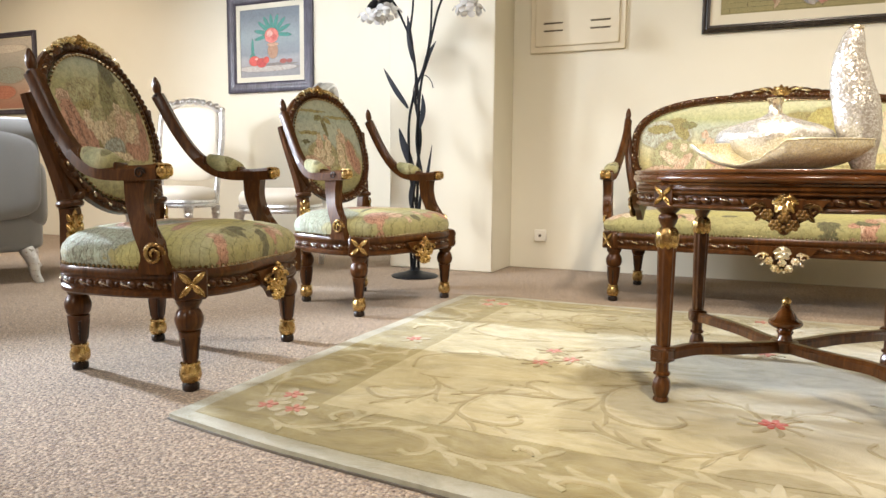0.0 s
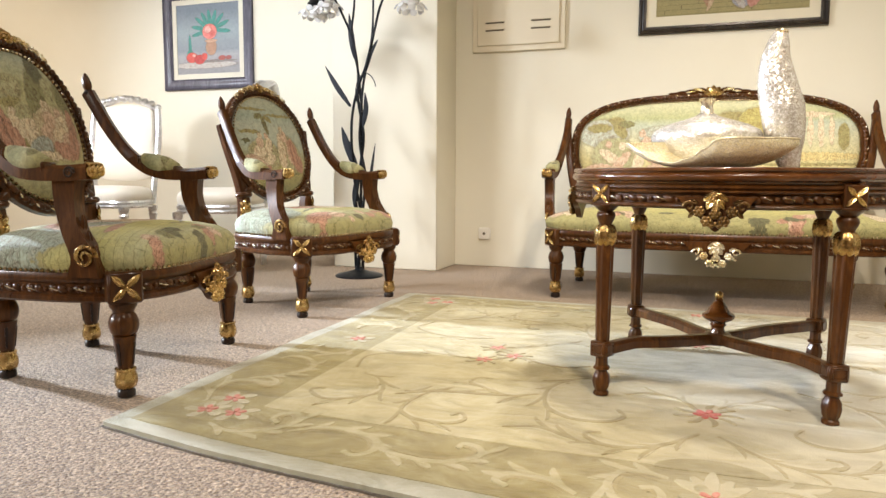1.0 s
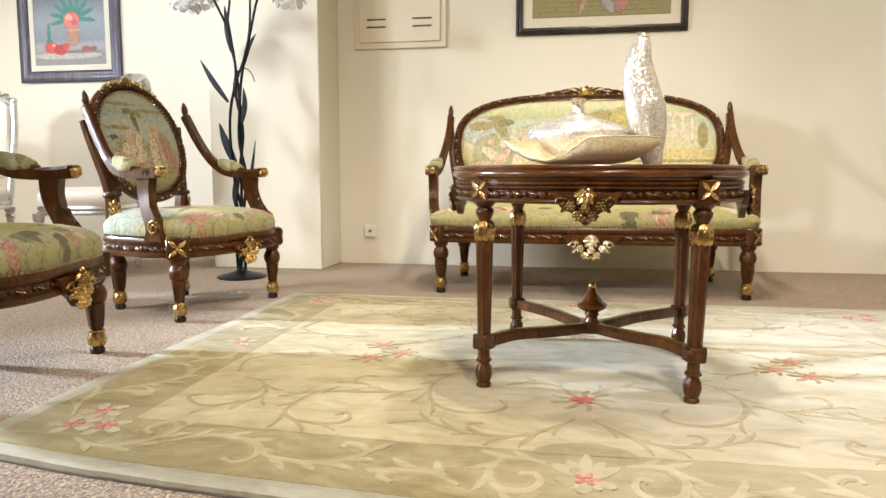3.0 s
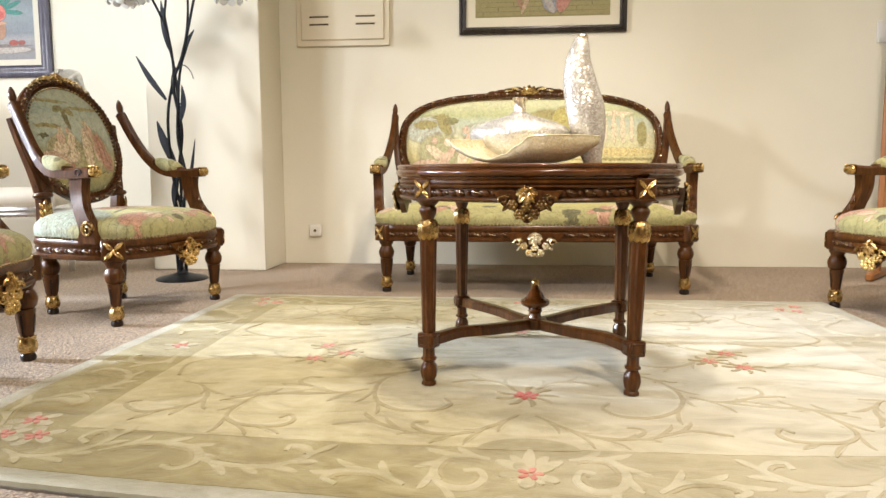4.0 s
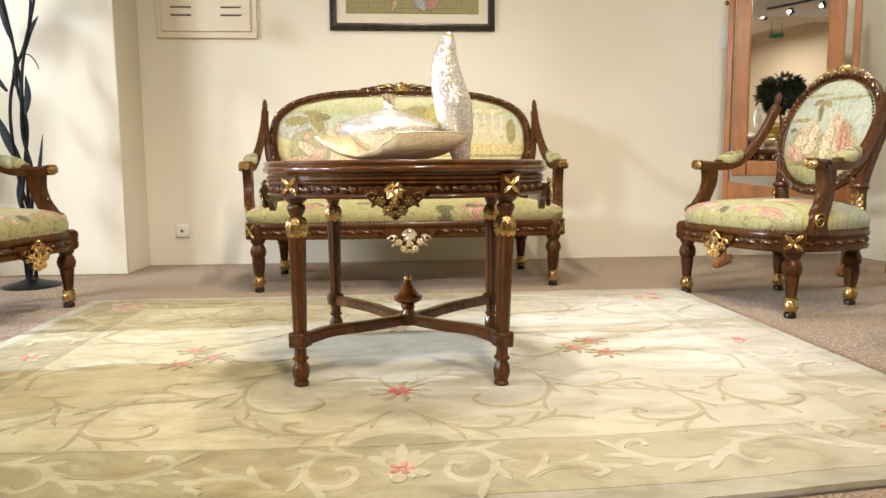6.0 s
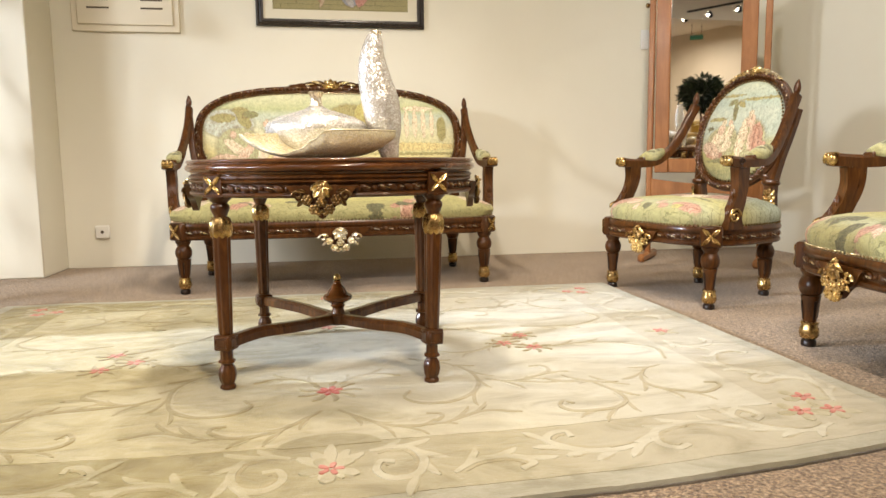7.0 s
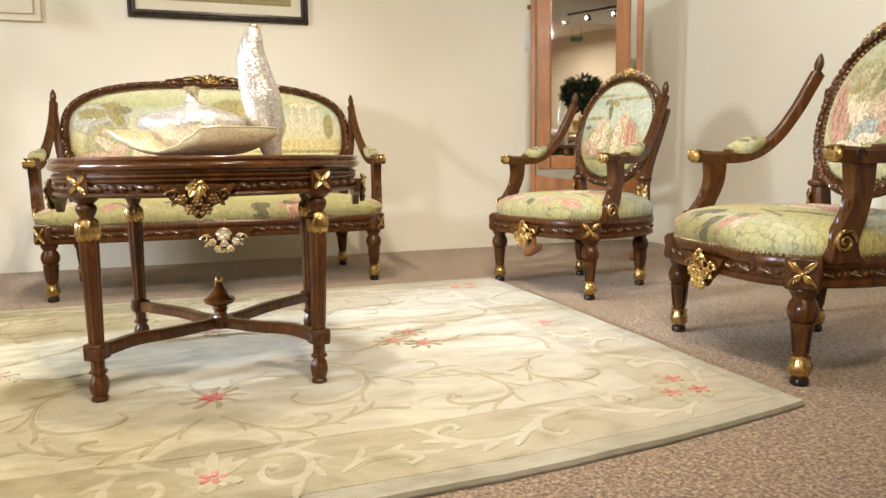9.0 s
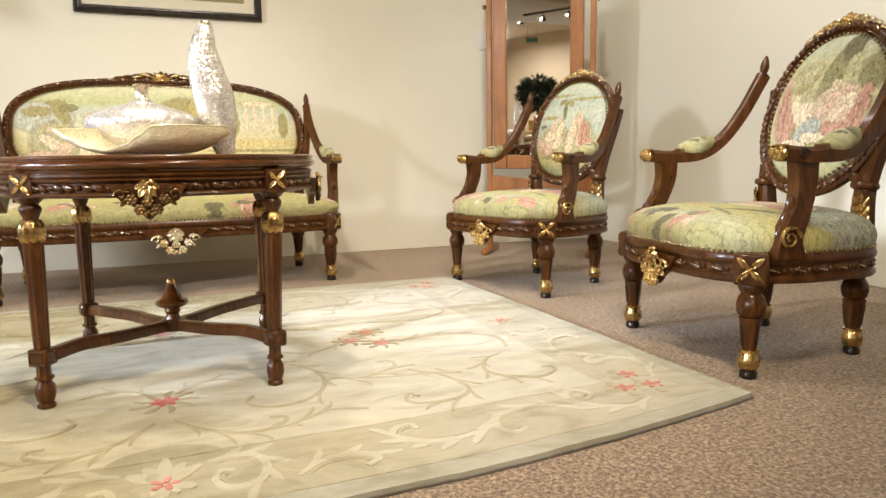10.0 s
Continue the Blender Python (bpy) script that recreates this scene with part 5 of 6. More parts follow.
copy_thing(chair_b, pose(1.874, 0.436, 0, 0, 0, 285.7))
copy_thing(chair_a, pose(1.928, -0.878, 0, 0, 0, 262.7))


def sofa():
    so = thing("sofa", "carved walnut two-seat sofa with gilded details and landscape tapestry", "sofa", pose(0.23, 1.2575, 0, 0, 0, 1.0))
    half = [(0, -0.375), (0.40, -0.37), (0.66, -0.352), (0.765, -0.30), (0.80, -0.20), (0.80, 0.0), (0.785, 0.18), (0.73, 0.31), (0.60, 0.335), (0.30, 0.34)]
    full = half + [(0, 0.34)] + [(-x, y) for x, y in half[:0:-1]]
    outline = [(p[0], p[1]) for p in spline([(x, y, 0) for x, y in full], 6, True)]
    seat_rail(so, outline, sofa_seat_cloth)
    for s in (-1, 1):
        chair_leg(so, s * 0.747, -0.30, True, s * 45)
        chair_leg(so, s * 0.70, 0.30, False)
        arm(so, s,
            [(0.815, -0.215, 0.626), (0.822, -0.12, 0.620), (0.825, 0.0, 0.626), (0.822, 0.11, 0.655), (0.812, 0.20, 0.715), (0.800, 0.275, 0.80), (0.793, 0.33, 0.88), (0.790, 0.355, 0.945)],
            [(0.790, -0.17, 0.335), (0.800, -0.165, 0.39), (0.812, -0.13, 0.46), (0.816, -0.11, 0.53), (0.818, -0.11, 0.610)],
            (0.815, -0.225, 0.628),
            [(0.825, -0.07, 0.642), (0.826, -0.01, 0.652), (0.825, 0.05, 0.664), (0.82, 0.11, 0.682)])
        stile = spline([(s * 0.70, 0.30, 0.262), (s * 0.715, 0.305, 0.42), (s * 0.745, 0.31, 0.56), (s * 0.775, 0.325, 0.72), (s * 0.79, 0.352, 0.92)], 6)
        part("back_post", Geo().sweep(stile, [(-0.5, -0.5), (0.5, -0.5), (0.5, 0.3), (0.3, 0.5), (-0.3, 0.5), (-0.5, 0.3)], lambda t: 0.056 - 0.024 * t, up=(0, -1, 0)), walnut, so)
    centre = (0, 0.35, 0.775)
    frame_, up, out = upholstered_oval(so, 0.768, 0.306, 3.0, centre, 12, sofa_back_cloth, 0.044, 96)
    top = Vector(centre) + up * 0.304
    place = Matrix.Translation(top) @ Matrix.Rotation(radians(-12), 4, "X")
    for s in (-1, 1):
        wing = Geo()
        for k in range(4):
            leaf(wing, s * (0.03 + 0.045 * k), 0.014 - 0.006 * k, s * 84, 0.075, 0.034 - 0.004 * k, place, 0.4, -0.010)
        part("crest_wing", wing, walnut, frame_, "carved wooden crest leaves")
        flecks = Geo()
        leaf(flecks, s * 0.05, 0.012, s * 78, 0.06, 0.018, place, 0.5, -0.022)
        leaf(flecks, s * 0.095, 0.010, s * 96, 0.05, 0.014, place, 0.5, -0.020)
        part("crest_side_leaf", flecks, pale_gold, frame_, "silver-gilt carved crest leaves")
    shell = Geo()
    for a in (-70, -35, 0, 35, 70):
        leaf(shell, 0, -0.014, a, 0.058, 0.036, place, 0.45, -0.018)
    blossom(shell, 0, 0.0, 0.022, place, -0.028)
    part("crest_shell", shell, gold, frame_, "gilded shell on the crest")
    drop = part("apron_drop", plaque(0.30, 0.11, 0.010, pose(0, -0.386, 0.262)), walnut, so)
    spray(drop, 0.230, 0.125, pose(0, -0.398, 0.254), pale_gold, pale_gold)
    return so


sofa()


def roundloop(a, b, z, n=96):
    return [(a * math.cos(2 * math.pi * i / n), b * math.sin(2 * math.pi * i / n), z) for i in range(n)]


def leg_mount(x, y, lean):
    """A leg's place; lean: metres by which its head stands out sideways over its foot."""
    return Matrix.Translation((x - lean * 0.3, y, 0)) @ Matrix.Shear("XY", 4, (lean / 0.44, 0))


def coffee_table():
    tb = thing("coffee_table", "round-topped carved walnut coffee table with gilded ornaments on the rug", "coffee table", pose(0.196, -0.411, 0.0178, 0, 0, -5))
    A, B = 0.427, 0.440
    # top: stepped edge of a bead over a heavier torus
    prof = ((-0.040, 0.5730), (-0.016, 0.5735), (-0.014, 0.5780), (-0.007, 0.5800), (-0.001, 0.5850), (0.0, 0.5905), (-0.002, 0.5960), (-0.007, 0.5995), (-0.0085, 0.6000), (-0.0085, 0.6020),
            (-0.0050, 0.6030), (-0.0035, 0.6060), (-0.0045, 0.6095), (-0.0085, 0.6120), (-0.020, 0.6125), (-0.10, 0.6125), (-0.30, 0.6125))
    n = 96
    verts = [p for o, z in prof for p in roundloop(A + o, B + o, z, n)]
    faces = [(j * n + i, j * n + (i + 1) % n, (j + 1) * n + (i + 1) % n, (j + 1) * n + i) for j in range(len(prof) - 1) for i in range(n)]
    faces += [tuple((len(prof) - 1) * n + i for i in range(n)), tuple(range(n))[::-1]]
    part("tabletop", Geo().add(verts, faces), polished, tb, "polished walnut top with moulded edge")
    sec = [(-0.030, -0.030), (-0.001, -0.030), (0.004, -0.0275), (0.006, -0.024), (0.004, -0.0195), (-0.001, -0.0175), (-0.006, -0.0165), (-0.006, 0.0035), (-0.001, 0.0050), (0.003, 0.0070), (0.0055, 0.0105), (0.003, 0.0140),
           (0.000, 0.0150), (0.003, 0.0165), (0.0065, 0.0200), (0.0065, 0.0235), (0.002, 0.0270), (-0.002, 0.0295), (-0.030, 0.0295)]
    apron = part("apron", Geo().sweep(roundloop(A - 0.016, B - 0.016, 0.544), sec, None, True), walnut, tb)
    part("carved_ribbon", ribbon(roundloop(A - 0.0205, B - 0.0205, 0.5375), 0.024, 0.0090, True, 0.002), walnut, apron, "carved twisted-ribbon moulding")
    # glints of light on the apron ribbon, set as pale-gold flecks
    glint = Geo()
    for k, (p, d) in enumerate(resample(roundloop(A - 0.014, B - 0.014, 0.539), 0.048, True)):
        slant = Matrix.Rotation(radians(14), 4, "Y")
        glint.ball(p, (0.006 + 0.004 * ((k * 7) % 3), 0.003, 0.0018), 8, 5, d.to_track_quat("X", "Z").to_matrix().to_4x4() @ slant)
    part("gilt_glint_fleck", glint, pale_gold, apron, "pale-gold flecks standing in for glints on the ribbon")
    foot = [(0.017, 0.0), (0.021, 0.003), (0.021, 0.010), (0.017, 0.014), (0.0215, 0.024), (0.0245, 0.040), (0.0225, 0.056), (0.016, 0.067), (0.016, 0.070), (0.0225, 0.074), (0.0225, 0.079), (0.017, 0.083), (0.0165, 0.110)]
    shaft = [(0.0175, 0.150), (0.0190, 0.156), (0.0195, 0.170), (0.0240, 0.408), (0.0245, 0.416)]
    cup = [(0.022, 0.408), (0.0275, 0.413), (0.0305, 0.428), (0.0305, 0.442), (0.027, 0.456), (0.020, 0.463)]
    neck = [(0.0185, 0.456), (0.0165, 0.466), (0.0205, 0.474), (0.025, 0.486), (0.0235, 0.494), (0.018, 0.499), (0.0255, 0.506), (0.032, 0.513), (0.032, 0.517)]
    for sx, sy, lean in ((-1, -1, 0.0), (1, -1, 0.020), (-1, 1, 0.0), (1, 1, 0.004)):
        turn = 22 * sx if sy < 0 else 180 - 22 * sx
        spin = pose(0, 0, 0, 0, 0, turn)
        leg = part("leg", Geo().lathe(shaft, 48, spin, 0.15, 8), walnut, tb, "", leg_mount(sx * 0.277, sy * 0.297, lean))
        part("foot", Geo().lathe(foot, 32, None, 0.10, 8), walnut, leg)
        part("stretcher_block", Geo().box((0, 0, 0.129), (0.047, 0.047, 0.042), 0.003, spin), walnut, leg)
        pan, rim = Geo(), Geo()
        for k in range(4):
            side = pose(0, 0, 0, 0, 0, turn + 90 * k)
            pan.box((0, -0.0240, 0.129), (0.028, 0.003, 0.022), 0.001, side)
            rim.box((0, -0.0240, 0.1425), (0.036, 0.005, 0.004), 0.0015, side).box((0, -0.0240, 0.1155), (0.036, 0.005, 0.004), 0.0015, side)
            rim.box((-0.0165, -0.0240, 0.129), (0.004, 0.005, 0.023), 0.0015, side).box((0.0165, -0.0240, 0.129), (0.004, 0.005, 0.023), 0.0015, side)
        part("block_panel", pan, walnut, leg)
        part("panel_moulding", rim, walnut, leg)
        part("gilded_cup", Geo().lathe(cup, 48, None, 0.13, 8), gold, leg, "gilded fluted leaf cup")
        part("neck", Geo().lathe(neck, 24), walnut, leg)
        blk = part("corner_block", Geo().box((0, 0, 0.5445), (0.056, 0.056, 0.058), 0.003, spin).box((0, 0, 0.5175), (0.060, 0.060, 0.006), 0.002, spin), walnut, leg)
        part("rosette", rosette(0.052, spin @ pose(0, -0.0285, 0.546)), gold, blk, "gilded four-leaf rosette")
    for a, d in ((0, B), (90, A), (180, B), (270, A)):
        m = pose(0, 0, 0, 0, 0, a) @ pose(0, -d + 0.012, 0.508)
        drop = part("apron_drop", plaque(0.175, 0.078, 0.009, m), walnut, tb)
        spray(drop, 0.155, 0.088, m @ pose(0, -0.010, 0.006), gold, old_gold)
    for sx in (-1, 1):
        for sy in (-1, 1):
            path = spline([(sx * 0.262, sy * 0.279, 0.129), (sx * 0.205, sy * 0.205, 0.133), (sx * 0.125, sy * 0.138, 0.129), (sx * 0.058, sy * 0.062, 0.124), (sx * 0.012, sy * 0.012, 0.122)], 6)
            st = Geo().sweep(path, [(-0.015, -0.015), (0.015, -0.015), (0.015, 0.006), (0.012, 0.009), (0.012, 0.012), (0.009, 0.015), (-0.009, 0.015), (-0.012, 0.012), (-0.012, 0.009), (-0.015, 0.006)])
            part("stretcher", st, walnut, tb, "curved stretcher arm")
    part("stretcher_hub", Geo().lathe([(0.030, 0.104), (0.036, 0.108), (0.036, 0.136), (0.031, 0.139)], 24), walnut, tb)
    fin = part("finial", Geo().lathe([(0.022, 0.138), (0.019, 0.146), (0.0175, 0.154), (0.023, 0.162), (0.019, 0.167), (0.026, 0.172), (0.040, 0.179), (0.0455, 0.186), (0.0455, 0.191), (0.041, 0.196), (0.034, 0.198), (0.029, 0.205), (0.024, 0.215), (0.017, 0.226), (0.011, 0.233), (0.014, 0.236), (0.012, 0.239)], 32), polished, tb)
    part("gilded_bead", Geo().ball((0, 0, 0.249), 0.0125, 14, 8), gold, fin, "gilded bead")
    return tb


coffee_table()
TOP = 0.0178 + 0.6125

# ---- things on the table ----
def boat_bowl():
    def rim_front(u):
        ks = [(-1.0, 0.076), (-0.85, 0.048), (-0.65, 0.022), (-0.45, 0.015), (-0.25, 0.028), (-0.10, 0.054), (0.05, 0.080), (0.2, 0.084), (1.0, 0.085)]
        for (a, p), (b, q) in zip(ks, ks[1:]):
            if u <= b:
                t = (u - a) / (b - a)
                return p + (q - p) * (t * t * (3 - 2 * t))
        return ks[-1][1]

    nu, nv = 48, 20
    surf = {}
    for side in (0, 1):
        for i in range(nu + 1):
            u = -1 + 2 * i / nu
            half = 0.115 * (1 - abs(u) ** 2.2) ** 0.62 + 0.0015
            keel = 0.003 + 0.068 * abs(u) ** 3.4
            for j in range(nv + 1):
                t = -1 + 2 * j / nv
                rim = rim_front(u) if t < 0 else 0.078 + 0.006 * math.cos(u * 2)
                rim = max(rim, keel + 0.004)
                z = keel + (rim - keel) * abs(t) ** 1.9
                y = half * math.sin(t * math.pi / 2) * (0.6 + 0.4 * (rim - keel) / 0.085)
                surf[side, i, j] = (u * 0.238, y * (1 if side == 0 else 0.965), z + (0.0045 if side else 0.0))
    keys = {k: n for n, k in enumerate(surf)}
    verts = list(surf.values())
    faces = []
    for side in (0, 1):
        for i in range(nu):
            for j in range(nv):
                q = [keys[side, i, j], keys[side, i + 1, j], keys[side, i + 1, j + 1], keys[side, i, j + 1]]
                faces.append(q if side else q[::-1])
    for i in range(nu):
        for j in (0, nv):
            faces.append([keys[0, i, j], keys[0, i + 1, j], keys[1, i + 1, j], keys[1, i, j]])
    for j in range(nv):
        for i in (0, nu):
            faces.append([keys[0, i, j], keys[0, i, j + 1], keys[1, i, j + 1], keys[1, i, j]])
    bowl = thing("decorative_bowl", "boat-shaped champagne-gold leaf bowl with wavy rim", "bowl", pose(0.155, -0.36, TOP - 0.001, 0, 0, 3))
    part("bowl_shell", Geo().add(verts, faces), leaf_mosaic, bowl)
    for j in (0, nv):
        edge = [Vector(surf[0, i, j]) + Vector((0, 0, 0.003)) for i in range(nu + 1)]
        part("bowl_rim", Geo().sweep(edge, round_section(0.0024, 8)), leaf_mosaic, bowl, "pale gilt rim")


boat_bowl()
flask = thing("decorative_flask", "flattened silver crackle-mosaic flask with short neck", "vase", pose(0.147, -0.17, TOP))
part("flask_body", Geo().lathe([(0.085, 0.0), (0.098, 0.004), (0.130, 0.028), (0.155, 0.062), (0.167, 0.092), (0.169, 0.108), (0.160, 0.124), (0.125, 0.142), (0.080, 0.156), (0.040, 0.168), (0.024, 0.178)], 48), silver_mosaic, flask)
part("flask_neck", Geo().lathe([(0.024, 0.174), (0.019, 0.190), (0.018, 0.205), (0.024, 0.216), (0.026, 0.224), (0.020, 0.226), (0.012, 0.212)], 32), pale_gold, flask, "champagne-gold neck")


def horn_vase():
    ctrl = [(0.037, 0, 0.0), (0.027, 0, 0.05), (0.019, 0, 0.098), (0.008, 0, 0.18), (-0.009, 0, 0.25), (-0.018, 0, 0.325), (-0.012, 0, 0.38), (-0.005, 0, 0.412)]
    path = spline(ctrl, 8)
    n = len(path) - 1

    def size(t):
        ks = [(0, 0.027), (0.12, 0.038), (0.236, 0.051), (0.36, 0.061), (0.45, 0.063), (0.60, 0.055), (0.78, 0.037), (0.92, 0.026), (1.0, 0.018)]
        for (a, p), (b, q) in zip(ks, ks[1:]):
            if t <= b:
                return (p + (q - p) * (t - a) / (b - a), 0.7 * (p + (q - p) * (t - a) / (b - a)))
        return 0.02

    vase = thing("tall_vase", "tall curved horn-shaped silver crackle-mosaic vase", "vase", pose(0.352, -0.215, TOP))
    part("vase_body", Geo().sweep(path, round_section(1, 28), size, up=(0, 1, 0)), silver_mosaic, vase)
    tip = path[-1]
    part("vase_mouth", Geo().lathe([(0.016, -0.004), (0.019, 0.0), (0.018, 0.006), (0.011, 0.007), (0.009, -0.003)], 24, pose(tip.x, 0, tip.z, 0, 10)), pale_gold, vase, "pale gilt mouth")
    part("vase_foot", Geo().lathe([(0.027, 0.0), (0.030, 0.003), (0.027, 0.006)], 28, pose(0.037, 0, 0)), pale_gold, vase)


horn_vase()

# ---- on the back wall ----
def picture(name, label, x0, x1, z0, z1, y, bar, wood_mat, liner, liner_w, canvas_mat, inner=None, depth=0.03):
    cx, cz, w, h = (x0 + x1) / 2, (z0 + z1) / 2, x1 - x0, z1 - z0
    pic = thing(name, label, "picture", pose(cx, y, cz))
    def ring(wo, ho, b, d, yy, sec):
        pts = [(-wo / 2 + b / 2, yy, -ho / 2 + b / 2), (wo / 2 - b / 2, yy, -ho / 2 + b / 2), (wo / 2 - b / 2, yy, ho / 2 - b / 2), (-wo / 2 + b / 2, yy, ho / 2 - b / 2)]
        g = Geo()
        for i in range(4):
            a, c = Vector(pts[i]), Vector(pts[(i + 1) % 4])
            d0 = (c - a).normalized()
            o = Vector((0, -1, 0)).cross(d0)
            verts = []
            for p, sgn in ((a, -1), (c, 1)):
                for sx, sy in sec:
                    verts.append(p + o * (sx * b) + d0 * (sgn * -sx * b) + Vector((0, -sy * d, 0)))
            k = len(sec)
            g.add(verts, [(q, (q + 1) % k, k + (q + 1) % k, k + q) for q in range(k)] + [tuple(range(k))[::-1], tuple(k + q for q in range(k))])
        return g
    sec = [(-0.5, 0.0), (0.5, 0.0), (0.5, 0.55), (0.35, 0.85), (0.1, 0.7), (-0.2, 1.0), (-0.5, 0.8)]
    part("picture_frame", ring(w, h, bar, depth, 0, sec), wood_mat, pic)
    iw, ih = w - 2 * bar, h - 2 * bar
    if inner:
        part("gilt_slip", ring(iw + 0.004, ih + 0.004, 0.012, depth * 0.6, -0.002, [(-0.5, 0), (0.5, 0), (0.5, 1), (-0.5, 1)]), inner, pic, "narrow gilt slip")
        iw, ih = iw - 0.02, ih - 0.02
    part("mount", ring(iw, ih, liner_w, 0.012, -0.002, [(-0.5, 0), (0.5, 0), (0.5, 1), (-0.5, 0.7)]), liner, pic, "pale mount")
    part("canvas", Geo().box((0, -0.005, 0), (iw - 1.9 * liner_w, 0.006, ih - 1.9 * liner_w), 0.001), canvas_mat, pic, "painted canvas")
    return pic


picture("picture_over_sofa", "dark-framed landscape picture with pale mount above the sofa", -0.214, 0.832, 1.480, 2.20, BACK - 0.001, 0.034, frame_black, mat_board, 0.058, scene_canvas, frame_black)
picture("picture_still_life", "dark-framed still life of red flowers and fruit with linen liner", -4.055, -3.198, 1.31, 2.12, 2.354, 0.085, frame_plum, linen, 0.042, flower_canvas)
picture("picture_landscape", "narrow-framed brown and red landscape picture", -7.3, -6.43, 1.21, 2.02, 2.354, 0.05, frame_plum, mat_board, 0.01, side_canvas)

box = thing("electric_cabinet", "cream painted metal fuse box with vented door", "fuse box", pose(-0.971, BACK, 1.74))
part("cabinet_rim", Geo().box((0, -0.012, 0), (0.614, 0.024, 0.63), 0.004), box_paint, box)
door = part("door", Geo().box((0, -0.030, 0), (0.545, 0.016, 0.555), 0.005), box_paint, box)
for sx in (-1, 1):
    for k in (0, 1):
        part("vent_slot", Geo().box((sx * 0.152, -0.039, -0.132 - 0.048 * k), (0.125, 0.003, 0.010), 0.001), dark_slot, door, "dark vent slot")
        part("vent_hood", Geo().box((sx * 0.152, -0.043, -0.126 - 0.048 * k), (0.125, 0.010, 0.004), 0.001), box_paint, door)
part("lock", Geo().lathe([(0.010, 0), (0.011, 0.006), (0.008, 0.008)], 16, pose(-0.20, -0.037, 0.06, 90)), silver, door)

sock = thing("wall_socket", "white plastic earthed wall socket", "socket", pose(-1.185, BACK, 0.223))
part("socket_plate", Geo().box((0, -0.011, 0), (0.084, 0.022, 0.082), 0.007), plastic_white, sock)
part("socket_ring", Geo().lathe([(0.024, 0), (0.025, 0.003), (0.020, 0.003), (0.019, -0.004)], 24, pose(0, -0.0215, 0, 90)), plastic_white, sock)
part("socket_well", Geo().lathe([(0.009, 0), (0.010, 0.002), (0.004, 0.0015)], 20, pose(0, -0.0225, 0, 90)), dark_slot, sock)

switch = thing("wall_card", "small white card fixed to the wall", "card", pose(2.36, BACK, 1.445))
part("card_plate", Geo().box((0, -0.005, 0), (0.075, 0.009, 0.13), 0.003), card_white, switch)


# ---- standing mirror in the corner ----
def cheval_mirror():
    m = pose(2.452, 1.385, 0, 0, 0, -39)
    mi = thing("standing_mirror", "tall cherry-wood standing mirror on a footed frame", "mirror", m)
    for s in (-1, 1):
        post = part("post", Geo().box((s * 0.328, 0, 0.92), (0.036, 0.034, 1.80), 0.006), cherry, mi)
        part("foot", Geo().box((s * 0.328, 0, 0.025), (0.042, 0.36, 0.05), 0.012), cherry, post)
        part("pivot_knob", Geo().lathe([(0.004, -0.03), (0.004, 0.0), (0.013, 0.004), (0.017, 0.012), (0.012, 0.022), (0.004, 0.026)], 16, pose(s * 0.348, 0, 1.575, 0, s * 90)), brass, post, "brass pivot knob")
    pts = spline([(-0.32, 0, 0.455), (-0.16, 0, 0.478), (0, 0, 0.485), (0.16, 0, 0.478), (0.32, 0, 0.455)], 6)
    rail = Geo()
    n = len(pts)
    verts, faces = [], []
    for p in pts:
        dip = 0.032 * math.cos(p.x / 0.32 * math.pi / 2)
        for y in (-0.012, 0.012):
            verts += [(p.x, y, 0.395 + dip), (p.x, y, 0.515 - dip)]
    for i in range(n - 1):
        a, b = i * 4, i * 4 + 4
        faces += [(a, b, b + 1, a + 1), (a + 2, a + 3, b + 3, b + 2), (a, a + 2, b + 2, b), (a + 1, b + 1, b + 3, a + 3)]
    part("cross_rail", rail.add(verts, faces), cherry, mi)
    tilt = pose(-0.010, -0.022, 1.14, 1.5)
    w, h, b = 0.57, 1.18, 0.085
    fr = part("mirror_frame", Geo().box((-w / 2 + b / 2, 0, 0), (b, 0.034, h), 0.006).box((w / 2 - b / 2, 0, 0), (b, 0.034, h), 0.006).box((0, 0, -h / 2 + b / 2), (w - 2 * b, 0.034, b), 0.006).box((0, 0, h / 2 - b / 2), (w - 2 * b, 0.034, b), 0.006), cherry, mi, "", tilt)
    part("mirror_glass", Geo().box((0, 0.002, 0), (w - 2 * b + 0.004, 0.008, h - 2 * b + 0.004), 0.001), mirror_glass, fr, "clear mirror glass")
    return mi


cheval_mirror()


